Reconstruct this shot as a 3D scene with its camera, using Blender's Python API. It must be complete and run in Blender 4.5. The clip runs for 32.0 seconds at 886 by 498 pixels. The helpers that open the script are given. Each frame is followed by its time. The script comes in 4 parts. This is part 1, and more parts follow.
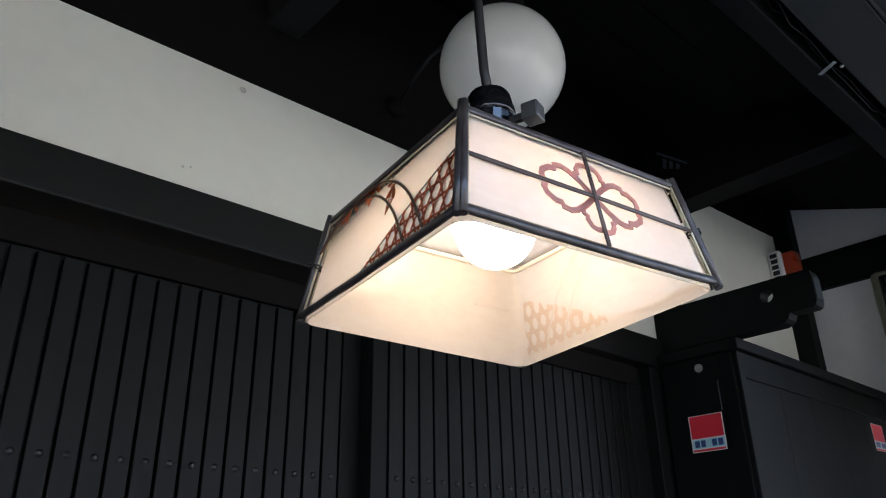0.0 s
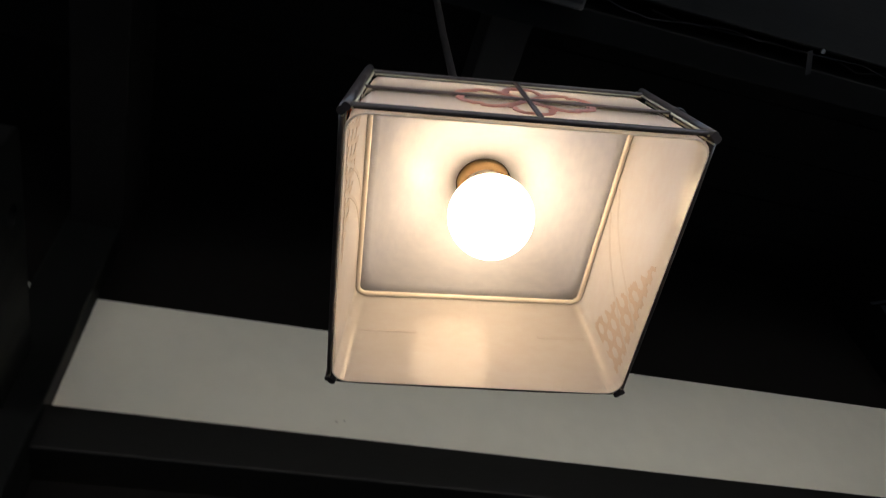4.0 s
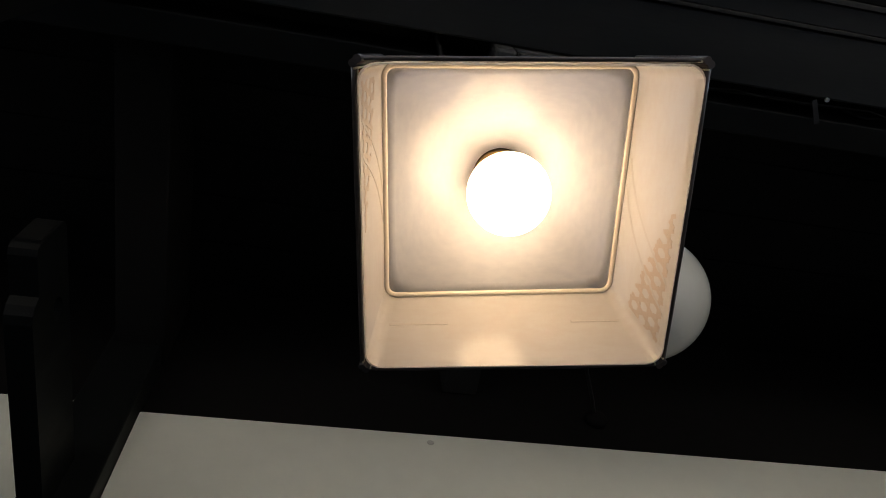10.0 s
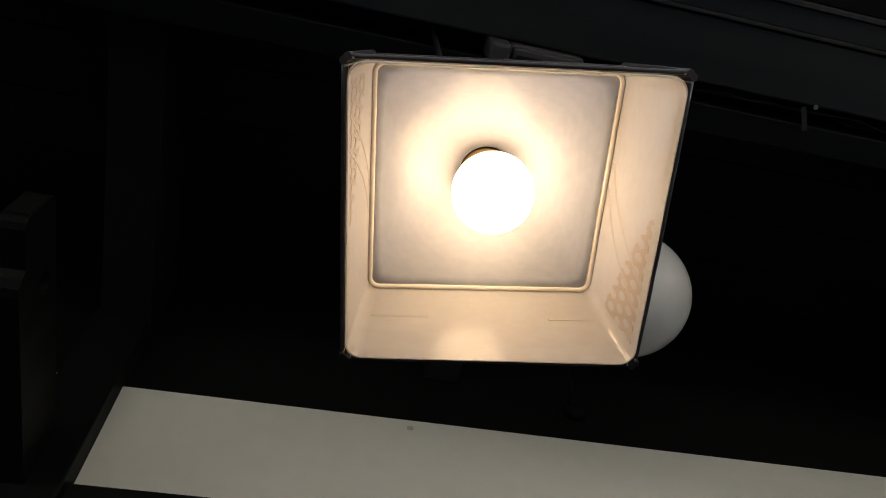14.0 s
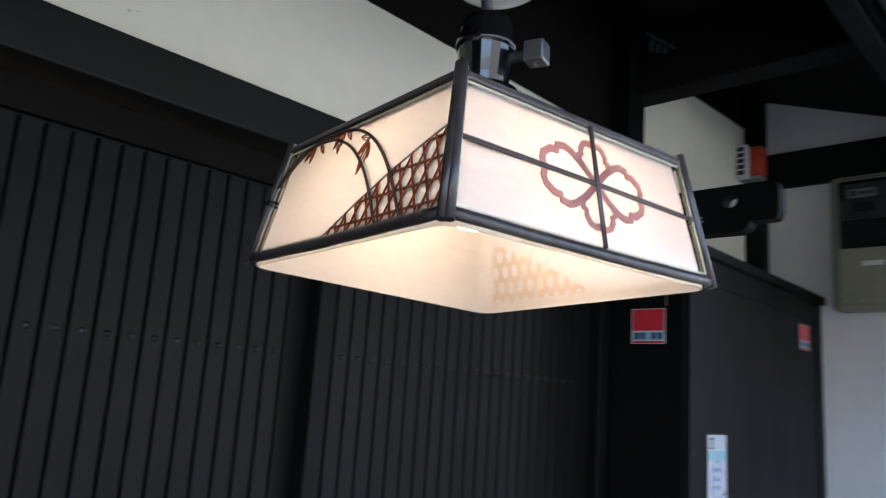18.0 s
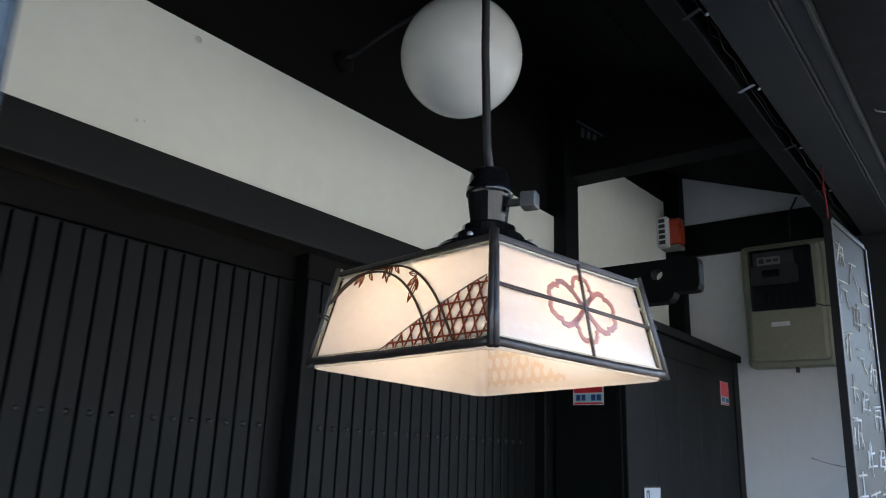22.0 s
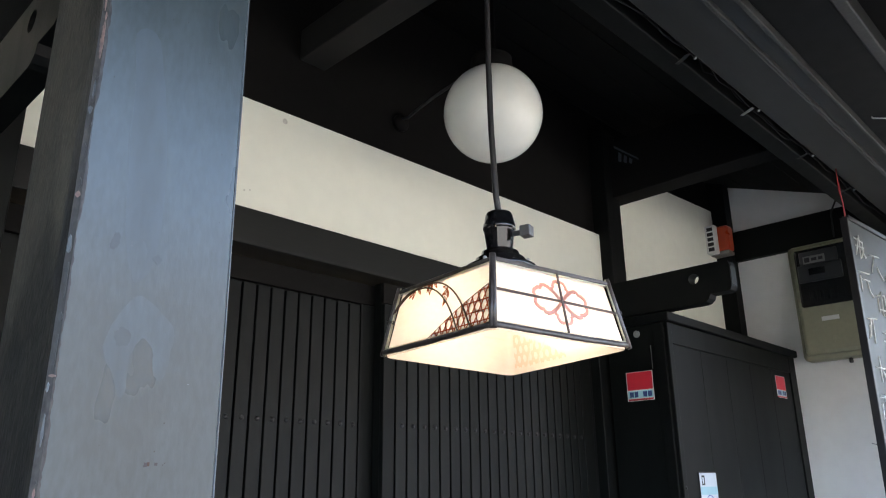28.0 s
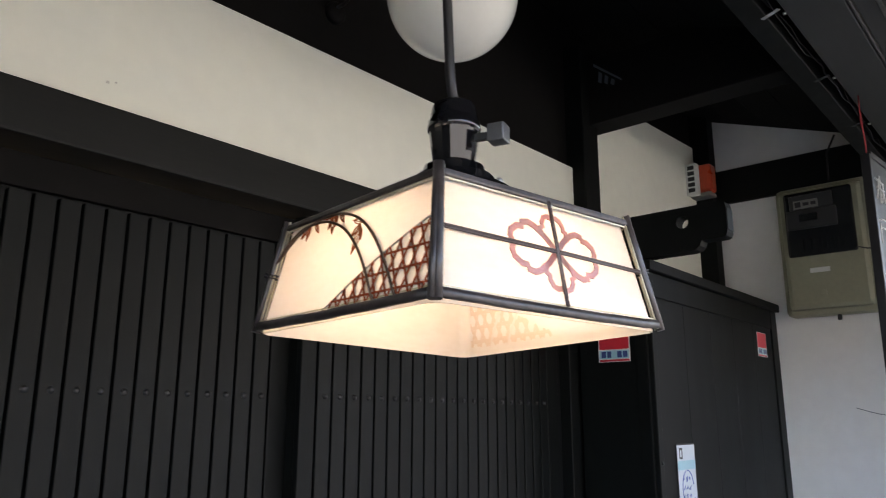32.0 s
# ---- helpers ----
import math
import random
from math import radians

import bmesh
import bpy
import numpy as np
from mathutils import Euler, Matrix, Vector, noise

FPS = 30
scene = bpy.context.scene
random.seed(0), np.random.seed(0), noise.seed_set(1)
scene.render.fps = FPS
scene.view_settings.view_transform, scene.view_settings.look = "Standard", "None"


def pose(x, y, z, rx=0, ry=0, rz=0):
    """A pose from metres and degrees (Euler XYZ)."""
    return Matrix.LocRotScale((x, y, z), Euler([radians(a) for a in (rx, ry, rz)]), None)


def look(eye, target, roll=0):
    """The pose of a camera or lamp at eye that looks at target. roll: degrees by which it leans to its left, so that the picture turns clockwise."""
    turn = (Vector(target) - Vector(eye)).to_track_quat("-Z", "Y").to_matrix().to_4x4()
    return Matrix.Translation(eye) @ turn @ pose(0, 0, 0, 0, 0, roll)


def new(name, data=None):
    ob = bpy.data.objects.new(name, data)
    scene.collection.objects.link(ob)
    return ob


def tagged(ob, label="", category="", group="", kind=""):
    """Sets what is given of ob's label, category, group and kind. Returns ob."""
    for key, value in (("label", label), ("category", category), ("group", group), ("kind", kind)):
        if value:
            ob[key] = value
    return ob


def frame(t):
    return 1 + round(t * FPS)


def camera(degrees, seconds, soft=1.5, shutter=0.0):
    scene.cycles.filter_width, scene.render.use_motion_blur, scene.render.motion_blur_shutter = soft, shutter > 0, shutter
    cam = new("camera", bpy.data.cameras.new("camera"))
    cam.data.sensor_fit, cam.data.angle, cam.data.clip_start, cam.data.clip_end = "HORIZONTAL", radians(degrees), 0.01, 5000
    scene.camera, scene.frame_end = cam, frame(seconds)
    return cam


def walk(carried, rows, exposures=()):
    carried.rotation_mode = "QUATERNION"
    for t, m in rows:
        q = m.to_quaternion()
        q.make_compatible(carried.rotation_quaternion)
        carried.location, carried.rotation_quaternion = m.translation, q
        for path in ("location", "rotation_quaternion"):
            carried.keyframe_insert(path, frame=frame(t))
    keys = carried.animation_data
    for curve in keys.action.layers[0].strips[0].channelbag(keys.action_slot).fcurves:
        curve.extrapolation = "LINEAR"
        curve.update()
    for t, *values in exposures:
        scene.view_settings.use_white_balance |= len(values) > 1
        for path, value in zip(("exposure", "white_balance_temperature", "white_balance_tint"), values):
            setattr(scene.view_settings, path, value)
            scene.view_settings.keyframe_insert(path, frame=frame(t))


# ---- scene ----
cam = camera(61.96, 32.0, soft=1.0, shutter=0.8)
PATH = [
    (0, (-0.4148, -0.4087, 1.611), (0.8229, 0.9398, 2.4171), -1.07),
    (0.5, (-0.406, -0.4238, 1.6135), (0.8001, 0.9757, 2.3794), -0.51),
    (1, (-0.382, -0.4182, 1.6132), (0.7827, 1.0487, 2.3143), -0.15),
    (1.5, (-0.2958, -0.3559, 1.6237), (0.8552, 1.1214, 2.3258), 1.09),
    (2, (-0.2473, -0.3391, 1.6485), (0.9045, 1.1503, 2.3232), 1.75),
    (2.5, (-0.2078, -0.3085, 1.6295), (0.7732, 1.2454, 2.4188), 1.79),
    (2.7, (-0.1995, -0.3017, 1.5899), (0.7078, 1.1948, 2.5581), 1.01),
    (3, (-0.1744, -0.3079, 1.5115), (0.6118, 1.0342, 2.7687), -0.97),
    (3.2, (-0.1766, -0.3249, 1.4678), (0.563, 0.9998, 2.7709), -3.61),
    (3.5, (-0.1814, -0.3288, 1.4366), (0.4454, 0.9277, 2.8608), -6.62),
    (4, (-0.1677, -0.3285, 1.3979), (0.3004, 0.814, 2.9713), -7.73),
    (4.5, (-0.1455, -0.3253, 1.3836), (0.2285, 0.7533, 3.0258), -7.69),
    (6.5, (-0.142, -0.2573, 1.3475), (0.1436, 0.6856, 3.088), -7.50),
    (7, (-0.1417, -0.2448, 1.3392), (0.1386, 0.6527, 3.1044), -8.97),
    (7.5, (-0.1229, -0.2302, 1.3292), (0.1317, 0.6268, 3.1182), -8.93),
    (8, (-0.1287, -0.2215, 1.3239), (0.0971, 0.5881, 3.1387), -7.47),
    (8.5, (-0.1391, -0.2156, 1.3205), (0.1132, 0.5929, 3.1323), -9.38),
    (9, (-0.1289, -0.2148, 1.3147), (0.1338, 0.5943, 3.1247), -10.08),
    (9.5, (-0.1313, -0.2131, 1.3124), (0.1426, 0.5994, 3.1193), -10.16),
    (10, (-0.1363, -0.2154, 1.3116), (0.1663, 0.5921, 3.1162), -11.57),
    (10.5, (-0.1278, -0.2185, 1.31), (0.1707, 0.6055, 3.1077), -11.14),
    (11, (-0.1293, -0.2138, 1.3077), (0.1682, 0.6104, 3.1056), -10.29),
    (11.5, (-0.1427, -0.2141, 1.3076), (0.1794, 0.6161, 3.0985), -11.18),
    (12, (-0.1329, -0.2187, 1.306), (0.1782, 0.6195, 3.095), -10.53),
    (12.5, (-0.1317, -0.2197, 1.3045), (0.1834, 0.6173, 3.0934), -10.26),
    (13, (-0.1395, -0.2227, 1.3018), (0.1962, 0.6133, 3.0873), -10.53),
    (13.5, (-0.1327, -0.2274, 1.3033), (0.1995, 0.6088, 3.0895), -10.20),
    (15.5, (-0.1676, -0.2462, 1.3036), (0.2423, 0.8054, 2.9548), -5.14),
    (16, (-0.2111, -0.3021, 1.4204), (0.3892, 1.0678, 2.7483), -3.10),
    (16.2, (-0.2328, -0.3368, 1.4795), (0.4839, 1.1645, 2.5896), -2.44),
    (16.5, (-0.2725, -0.3779, 1.583), (0.5909, 1.1844, 2.4852), 0.76),
    (16.7, (-0.2932, -0.3986, 1.6311), (0.6556, 1.1902, 2.3897), 1.62),
    (17, (-0.3188, -0.4177, 1.6626), (0.7076, 1.1834, 2.2812), 2.31),
    (17.5, (-0.3571, -0.4073, 1.6987), (0.8396, 1.1358, 2.1307), 3.65),
    (18, (-0.4039, -0.3753, 1.7229), (1.0178, 0.9772, 2.1095), 3.94),
    (18.5, (-0.4338, -0.3473, 1.727), (1.0957, 0.8703, 2.1493), 3.47),
    (19, (-0.4584, -0.3214, 1.7401), (1.121, 0.8287, 2.1679), 3.89),
    (19.5, (-0.4557, -0.3114, 1.7444), (1.1328, 0.8076, 2.2182), 4.21),
    (20, (-0.4613, -0.3095, 1.7483), (1.1167, 0.8078, 2.2596), 3.95),
    (20.5, (-0.4623, -0.3078, 1.7436), (1.0979, 0.8241, 2.2771), 3.54),
    (21, (-0.4589, -0.3103, 1.7406), (1.0848, 0.84, 2.2826), 2.92),
    (21.5, (-0.5126, -0.3401, 1.7417), (1.0246, 0.8158, 2.2903), 2.57),
    (22, (-0.5881, -0.4224, 1.7313), (0.9302, 0.7607, 2.2745), 2.09),
    (22.5, (-0.6571, -0.5081, 1.7007), (0.8004, 0.7527, 2.2356), 1.72),
    (23, (-0.6967, -0.5297, 1.683), (0.7451, 0.7596, 2.1921), 2.32),
    (23.5, (-0.7447, -0.5378, 1.6783), (0.6771, 0.7782, 2.175), 2.34),
    (24, (-0.7617, -0.5677, 1.6662), (0.6296, 0.7875, 2.1435), 1.87),
    (24.5, (-0.8115, -0.5637, 1.6639), (0.6658, 0.7061, 2.1168), 1.53),
    (26.5, (-0.7678, -0.6526, 1.6419), (0.6347, 0.7113, 2.0574), -1.11),
    (27, (-0.7769, -0.669, 1.6521), (0.6098, 0.701, 2.0993), -1.30),
    (27.5, (-0.7895, -0.6754, 1.6465), (0.5782, 0.6808, 2.1848), -1.04),
    (28, (-0.7865, -0.6742, 1.6357), (0.5771, 0.6558, 2.2452), -0.60),
    (28.5, (-0.7851, -0.6768, 1.6335), (0.5766, 0.6485, 2.2576), -0.66),
    (29, (-0.7785, -0.6672, 1.6323), (0.5911, 0.6598, 2.235), -0.70),
    (29.5, (-0.7411, -0.665, 1.6509), (0.6418, 0.6665, 2.2119), -0.33),
    (30, (-0.7022, -0.6554, 1.6651), (0.6597, 0.7134, 2.1865), 0.05),
    (30.5, (-0.6361, -0.6027, 1.6823), (0.7239, 0.7805, 2.1691), 0.77),
    (31, (-0.5539, -0.5079, 1.709), (0.8296, 0.8569, 2.1812), 0.72),
    (31.5, (-0.502, -0.4352, 1.733), (0.938, 0.8734, 2.1956), 0.61),
    (32, (-0.4763, -0.4212, 1.7387), (0.9987, 0.8532, 2.1864), 0.08),
]
# seconds, stops, white balance in kelvin and tint
EXPOSURES = [(0.0, 3.47, 6100, 10), (2.3, 3.44, 6150, 10), (3.2, 3.02, 6350, 10), (4.5, 2.62, 7000, 10), (7.0, 2.62, 7100, 10), (13.5, 2.62, 7100, 10),
             (15.8, 3.12, 6500, 10), (16.5, 3.47, 6200, 10), (17.0, 3.77, 6150, 9), (18.0, 3.55, 6050, 10), (20.0, 3.44, 6150, 10), (21.0, 3.42, 6150, 9),
             (22.0, 3.45, 6050, 8), (22.6, 3.62, 6000, 6), (24.5, 4.18, 6050, 5), (28.0, 4.18, 6700, 9), (30.0, 4.18, 6800, 10), (31.0, 4.28, 6900, 12), (32.0, 3.83, 6950, 13)]
walk(cam, [(t, look(eye, target, roll)) for t, eye, target, roll in PATH], EXPOSURES)

# ---- daylight from the street ----
world = bpy.data.worlds.new("sky")
scene.world = world
world.use_nodes = True
wn = world.node_tree
sky = wn.nodes.new("ShaderNodeTexSky")
sky.sky_type, sky.sun_disc = "NISHITA", False
sky.sun_elevation, sky.sun_rotation = radians(50), radians(20)
sky.air_density, sky.dust_density, sky.ozone_density = 1.0, 3.0, 1.0
wn.links.new(sky.outputs[0], wn.nodes["Background"].inputs[0])
wn.nodes["Background"].inputs[1].default_value = 0.15
sun = new("sun", bpy.data.lights.new("sun", "SUN"))
sun.data.energy, sun.data.angle, sun.data.color = 1.2, radians(15), (1, 0.95, 0.88)
sun.matrix_world = look((0, 0, 0), (-0.22, -0.6, -0.766))


# ---- materials ----
def mat(name, base, rough=0.5, metal=0.0, scale=20.0, vary=0.25, bump=0.15, stretch=(1, 1, 1), second=None, spec=0.5, coat=0.0, span_at=(0.35, 0.62)):
    """Paint, wood, metal or plaster: two scales of variation in colour and roughness, and a fine relief."""
    m = bpy.data.materials.new(name)
    m.use_nodes = True
    nt = m.node_tree
    b = nt.nodes["Principled BSDF"]
    b.inputs["Metallic"].default_value = metal
    b.inputs["Specular IOR Level"].default_value = spec
    b.inputs["Coat Weight"].default_value = coat
    tc = nt.nodes.new("ShaderNodeTexCoord")
    mp = nt.nodes.new("ShaderNodeMapping")
    mp.inputs["Scale"].default_value = stretch
    nt.links.new(tc.outputs["Object"], mp.inputs["Vector"])
    fine, broad = nt.nodes.new("ShaderNodeTexNoise"), nt.nodes.new("ShaderNodeTexNoise")
    fine.inputs["Scale"].default_value, fine.inputs["Detail"].default_value = scale * 6, 5
    broad.inputs["Scale"].default_value, broad.inputs["Detail"].default_value = scale * 0.35, 4
    for n in (fine, broad):
        nt.links.new(mp.outputs[0], n.inputs["Vector"])
    add = nt.nodes.new("ShaderNodeMix")
    add.inputs[0].default_value = 0.6
    nt.links.new(fine.outputs[0], add.inputs[2])
    nt.links.new(broad.outputs[0], add.inputs[3])
    ramp = nt.nodes.new("ShaderNodeValToRGB")
    other = second or tuple(c * (1 - vary) for c in base)
    ramp.color_ramp.elements[0].position, ramp.color_ramp.elements[1].position = span_at
    ramp.color_ramp.elements[0].color = (*other, 1)
    ramp.color_ramp.elements[1].color = (*base, 1)
    nt.links.new(add.outputs[0], ramp.inputs[0])
    last = ramp.outputs[0]
    info = nt.nodes.new("ShaderNodeObjectInfo")
    hsv = nt.nodes.new("ShaderNodeHueSaturation")
    span = nt.nodes.new("ShaderNodeMapRange")
    span.inputs[3].default_value, span.inputs[4].default_value = 1 - vary * 0.4, 1 + vary * 0.4
    nt.links.new(info.outputs["Random"], span.inputs[0])
    nt.links.new(span.outputs[0], hsv.inputs["Value"])
    nt.links.new(last, hsv.inputs["Color"])
    nt.links.new(hsv.outputs[0], b.inputs["Base Color"])
    rr = nt.nodes.new("ShaderNodeMapRange")
    rr.inputs[3].default_value, rr.inputs[4].default_value = max(0.02, rough - 0.12), min(1, rough + 0.12)
    nt.links.new(broad.outputs[0], rr.inputs[0])
    nt.links.new(rr.outputs[0], b.inputs["Roughness"])
    bp = nt.nodes.new("ShaderNodeBump")
    bp.inputs["Strength"].default_value, bp.inputs["Distance"].default_value = bump, 0.002
    nt.links.new(add.outputs[0], bp.inputs["Height"])
    nt.links.new(bp.outputs[0], b.inputs["Normal"])
    return m


BLACK_WOOD = mat("black_stained_wood", (0.0045, 0.0055, 0.0053), 0.55, spec=0.14, scale=9, stretch=(6, 6, 0.6), vary=0.35, bump=0.25)
SLAT = mat("black_stained_slat", (0.0048, 0.0062, 0.006), 0.5, spec=0.155, scale=9, stretch=(8, 8, 0.5), vary=0.3, bump=0.2)
DARK_BOARD = mat("soot_dark_board", (0.006, 0.0055, 0.005), 0.8, spec=0.15, scale=6, stretch=(1, 5, 1), vary=0.4, bump=0.3)
BEAM = mat("dark_painted_beam", (0.024, 0.0265, 0.026), 0.45, spec=0.35, scale=7, stretch=(0.6, 6, 6), vary=0.35, bump=0.25)
LINTEL = mat("dark_lintel_paint", (0.0092, 0.0098, 0.0092), 0.5, spec=0.24, scale=7, stretch=(0.6, 6, 6), vary=0.3, bump=0.25)
POST_PAINT = mat("worn_grey_paint", (0.034, 0.047, 0.0515), 0.31, spec=0.5, scale=20, stretch=(2, 2, 0.7), vary=0.3, bump=0.2, span_at=(0.4, 0.6))
POST_SIDE = mat("weathered_side_paint", (0.04, 0.041, 0.037), 0.55, scale=14, stretch=(1.5, 1.5, 0.5), vary=0.8, bump=0.6)
CHIPPED = mat("chipped_bare_wood", (0.24, 0.15, 0.13), 0.8, scale=30, second=(0.06, 0.05, 0.048), bump=0.6)
PLASTER = mat("ivory_plaster", (0.82, 0.825, 0.71), 0.85, scale=4, vary=0.06, bump=0.08)
PLASTER_GREY = mat("grey_white_plaster", (0.74, 0.74, 0.72), 0.85, scale=4, vary=0.08, bump=0.08)
CABINET = mat("black_lacquer_panel", (0.0042, 0.0052, 0.005), 0.5, spec=0.13, scale=8, stretch=(2, 2, 0.6), vary=0.3, bump=0.1)
IRON = mat("dark_iron", (0.05, 0.05, 0.05), 0.5, 0.6, scale=60)
STUD = mat("black_painted_stud", (0.02, 0.021, 0.021), 0.5, 0.2, scale=60)
STEEL = mat("dull_steel", (0.55, 0.55, 0.54), 0.32, 1.0, scale=80, vary=0.15)
BAKELITE = mat("black_bakelite", (0.006, 0.006, 0.007), 0.1, scale=40, vary=0.1, bump=0.0, coat=0.5, spec=0.4)
RUBBER = mat("black_cord_rubber", (0.015, 0.015, 0.016), 0.5, scale=90, vary=0.2)
LEAD = mat("dark_shade_lacquer", (0.074, 0.06, 0.055), 0.33, scale=26, vary=0.7, bump=0.25, stretch=(1, 1, 0.5))
LEAD_BROWN = mat("brown_shade_muntin", (0.085, 0.062, 0.058), 0.45, scale=60, vary=0.25)
BRASS_EDGE = mat("pale_brass_edge", (0.62, 0.58, 0.42), 0.4, 0.3, scale=60, vary=0.2)
TWIG = mat("brown_twig_applique", (0.09, 0.05, 0.03), 0.6, scale=60, vary=0.2)
COLLAR = mat("brown_bulb_collar", (0.46, 0.29, 0.13), 0.5, scale=60, vary=0.2)
MILK = mat("milk_glass_globe", (0.78, 0.79, 0.72), 0.4, scale=8, vary=0.05, bump=0.0, coat=1.0, spec=0.0)
CREAM_PLASTIC = mat("aged_cream_plastic", (0.28, 0.28, 0.195), 0.5, scale=10, vary=0.15, bump=0.05)
SMOKED = mat("smoked_meter_window", (0.012, 0.014, 0.015), 0.15, scale=10, vary=0.1, bump=0.01)
GREY_PLASTIC = mat("dark_grey_plastic", (0.022, 0.024, 0.026), 0.4, scale=20, vary=0.1)
WHITE_LABEL = mat("white_label", (0.7, 0.7, 0.68), 0.6, scale=20, vary=0.05)
RED_LABEL = mat("red_sticker", (0.62, 0.03, 0.05), 0.35, scale=20, vary=0.08)
PALE_BLUE = mat("pale_blue_print", (0.35, 0.6, 0.68), 0.4, scale=20, vary=0.08)
NAVY = mat("navy_print", (0.03, 0.06, 0.2), 0.4, scale=20, vary=0.1)
ORANGE = mat("orange_lens", (0.42, 0.055, 0.018), 0.3, scale=20, vary=0.15)
CHALK = mat("white_chalk", (0.6, 0.6, 0.58), 0.9, scale=120, vary=0.4)
BLACKBOARD = mat("dusty_blackboard", (0.026, 0.029, 0.029), 0.6, scale=6, vary=0.4)
RED_CORD = mat("red_cord", (0.45, 0.04, 0.05), 0.7, scale=90, vary=0.2)
ASPHALT = mat("asphalt", (0.062, 0.061, 0.059), 0.9, scale=8, vary=0.3, bump=0.5)

STREET_WALL = mat("grey_render", (0.247, 0.243, 0.235), 0.9, scale=2, vary=0.15, bump=0.1)
POST_SCRAPE = mat("scraped_blue_grey_paint", (0.042, 0.0585, 0.0665), 0.36, scale=10, stretch=(3, 3, 1), vary=0.4, bump=0.2)
POST_STREAK = mat("faint_worn_paint", (0.0345, 0.0485, 0.0565), 0.37, scale=6, stretch=(3, 3, 0.8), vary=0.35, bump=0.15)
CORNER_DARK = mat("dark_bare_corner", (0.05, 0.047, 0.045), 0.6, scale=60, stretch=(1, 1, 0.4), vary=0.5, bump=0.6, second=(0.008, 0.0085, 0.009), span_at=(0.45, 0.66))
POST_EDGE = mat("pale_edge_and_chips", (0.085, 0.1, 0.115), 0.4, scale=30, vary=0.5)
POST_STAIN = mat("dark_paint_stain", (0.026, 0.037, 0.0435), 0.36, scale=12, vary=0.35, bump=0.1)
POST_OLD = mat("old_black_side_paint", (0.058, 0.052, 0.041), 0.6, scale=60, stretch=(1, 1, 0.3), vary=0.3, bump=0.8, second=(0.009, 0.0095, 0.009), spec=0.3, span_at=(0.43, 0.66))
RUST = mat("rust", (0.05, 0.027, 0.018), 0.9, scale=60, vary=0.4)
RAFTER = mat("brown_tie_beam", (0.012, 0.0112, 0.009), 0.7, scale=8, stretch=(6, 0.6, 6), vary=0.35, bump=0.3)
NAVY_BLACK = mat("black_print", (0.012, 0.012, 0.014), 0.5, scale=20, vary=0.1)
CARD = mat("pale_card", (0.62, 0.68, 0.74), 0.5, scale=20, vary=0.06)
PRINT_BLUE = mat("blue_pen", (0.03, 0.09, 0.42), 0.5, scale=20, vary=0.1)
SENSOR_GREY = mat("grey_plastic_housing", (0.2, 0.2, 0.185), 0.5, scale=20, vary=0.12)
SENSOR_DIM = mat("dim_grey_plastic", (0.075, 0.076, 0.073), 0.5, scale=20, vary=0.12)
VENT_GREY = mat("dim_grey_vent", (0.075, 0.095, 0.115), 0.5, scale=20, vary=0.12)
STAIN = mat("brown_stain", (0.66, 0.65, 0.56), 0.9, scale=60, vary=0.3)
LINE_GREY = mat("grey_wall_line", (0.16, 0.17, 0.18), 0.9, scale=60, vary=0.3)
HILL_GREY = mat("grey_cut_line", (0.3, 0.3, 0.28), 0.6, scale=60, vary=0.15)
KNOB = mat("grey_metal_knob", (0.15, 0.15, 0.15), 0.35, 0.7, scale=60, vary=0.15)


def shade_glass(name, dark, light, through_share=0.74):
    """Opal shade: part of the light is thrown back, part passes through and spreads."""
    m = bpy.data.materials.new(name)
    m.use_nodes = True
    nt = m.node_tree
    nt.nodes.remove(nt.nodes["Principled BSDF"])
    out = nt.nodes["Material Output"]
    noise_tex = nt.nodes.new("ShaderNodeTexNoise")
    noise_tex.inputs["Scale"].default_value, noise_tex.inputs["Detail"].default_value = 18, 4
    ramp = nt.nodes.new("ShaderNodeValToRGB")
    ramp.color_ramp.elements[0].color, ramp.color_ramp.elements[1].color = (*dark, 1), (*light, 1)
    ramp.color_ramp.elements[0].position, ramp.color_ramp.elements[1].position = 0.35, 0.65
    nt.links.new(noise_tex.outputs[0], ramp.inputs[0])
    dif, tra, gls = nt.nodes.new("ShaderNodeBsdfDiffuse"), nt.nodes.new("ShaderNodeBsdfTranslucent"), nt.nodes.new("ShaderNodeBsdfGlossy")
    gls.inputs["Roughness"].default_value = 0.12
    for n in (dif, tra):
        nt.links.new(ramp.outputs[0], n.inputs["Color"])
    mix, top, fres = nt.nodes.new("ShaderNodeMixShader"), nt.nodes.new("ShaderNodeMixShader"), nt.nodes.new("ShaderNodeFresnel")
    mix.inputs[0].default_value = through_share
    fres.inputs[0].default_value = 1.3
    nt.links.new(dif.outputs[0], mix.inputs[1])
    nt.links.new(tra.outputs[0], mix.inputs[2])
    nt.links.new(fres.outputs[0], top.inputs[0])
    nt.links.new(mix.outputs[0], top.inputs[1])
    nt.links.new(gls.outputs[0], top.inputs[2])
    nt.links.new(top.outputs[0], out.inputs[0])
    return m


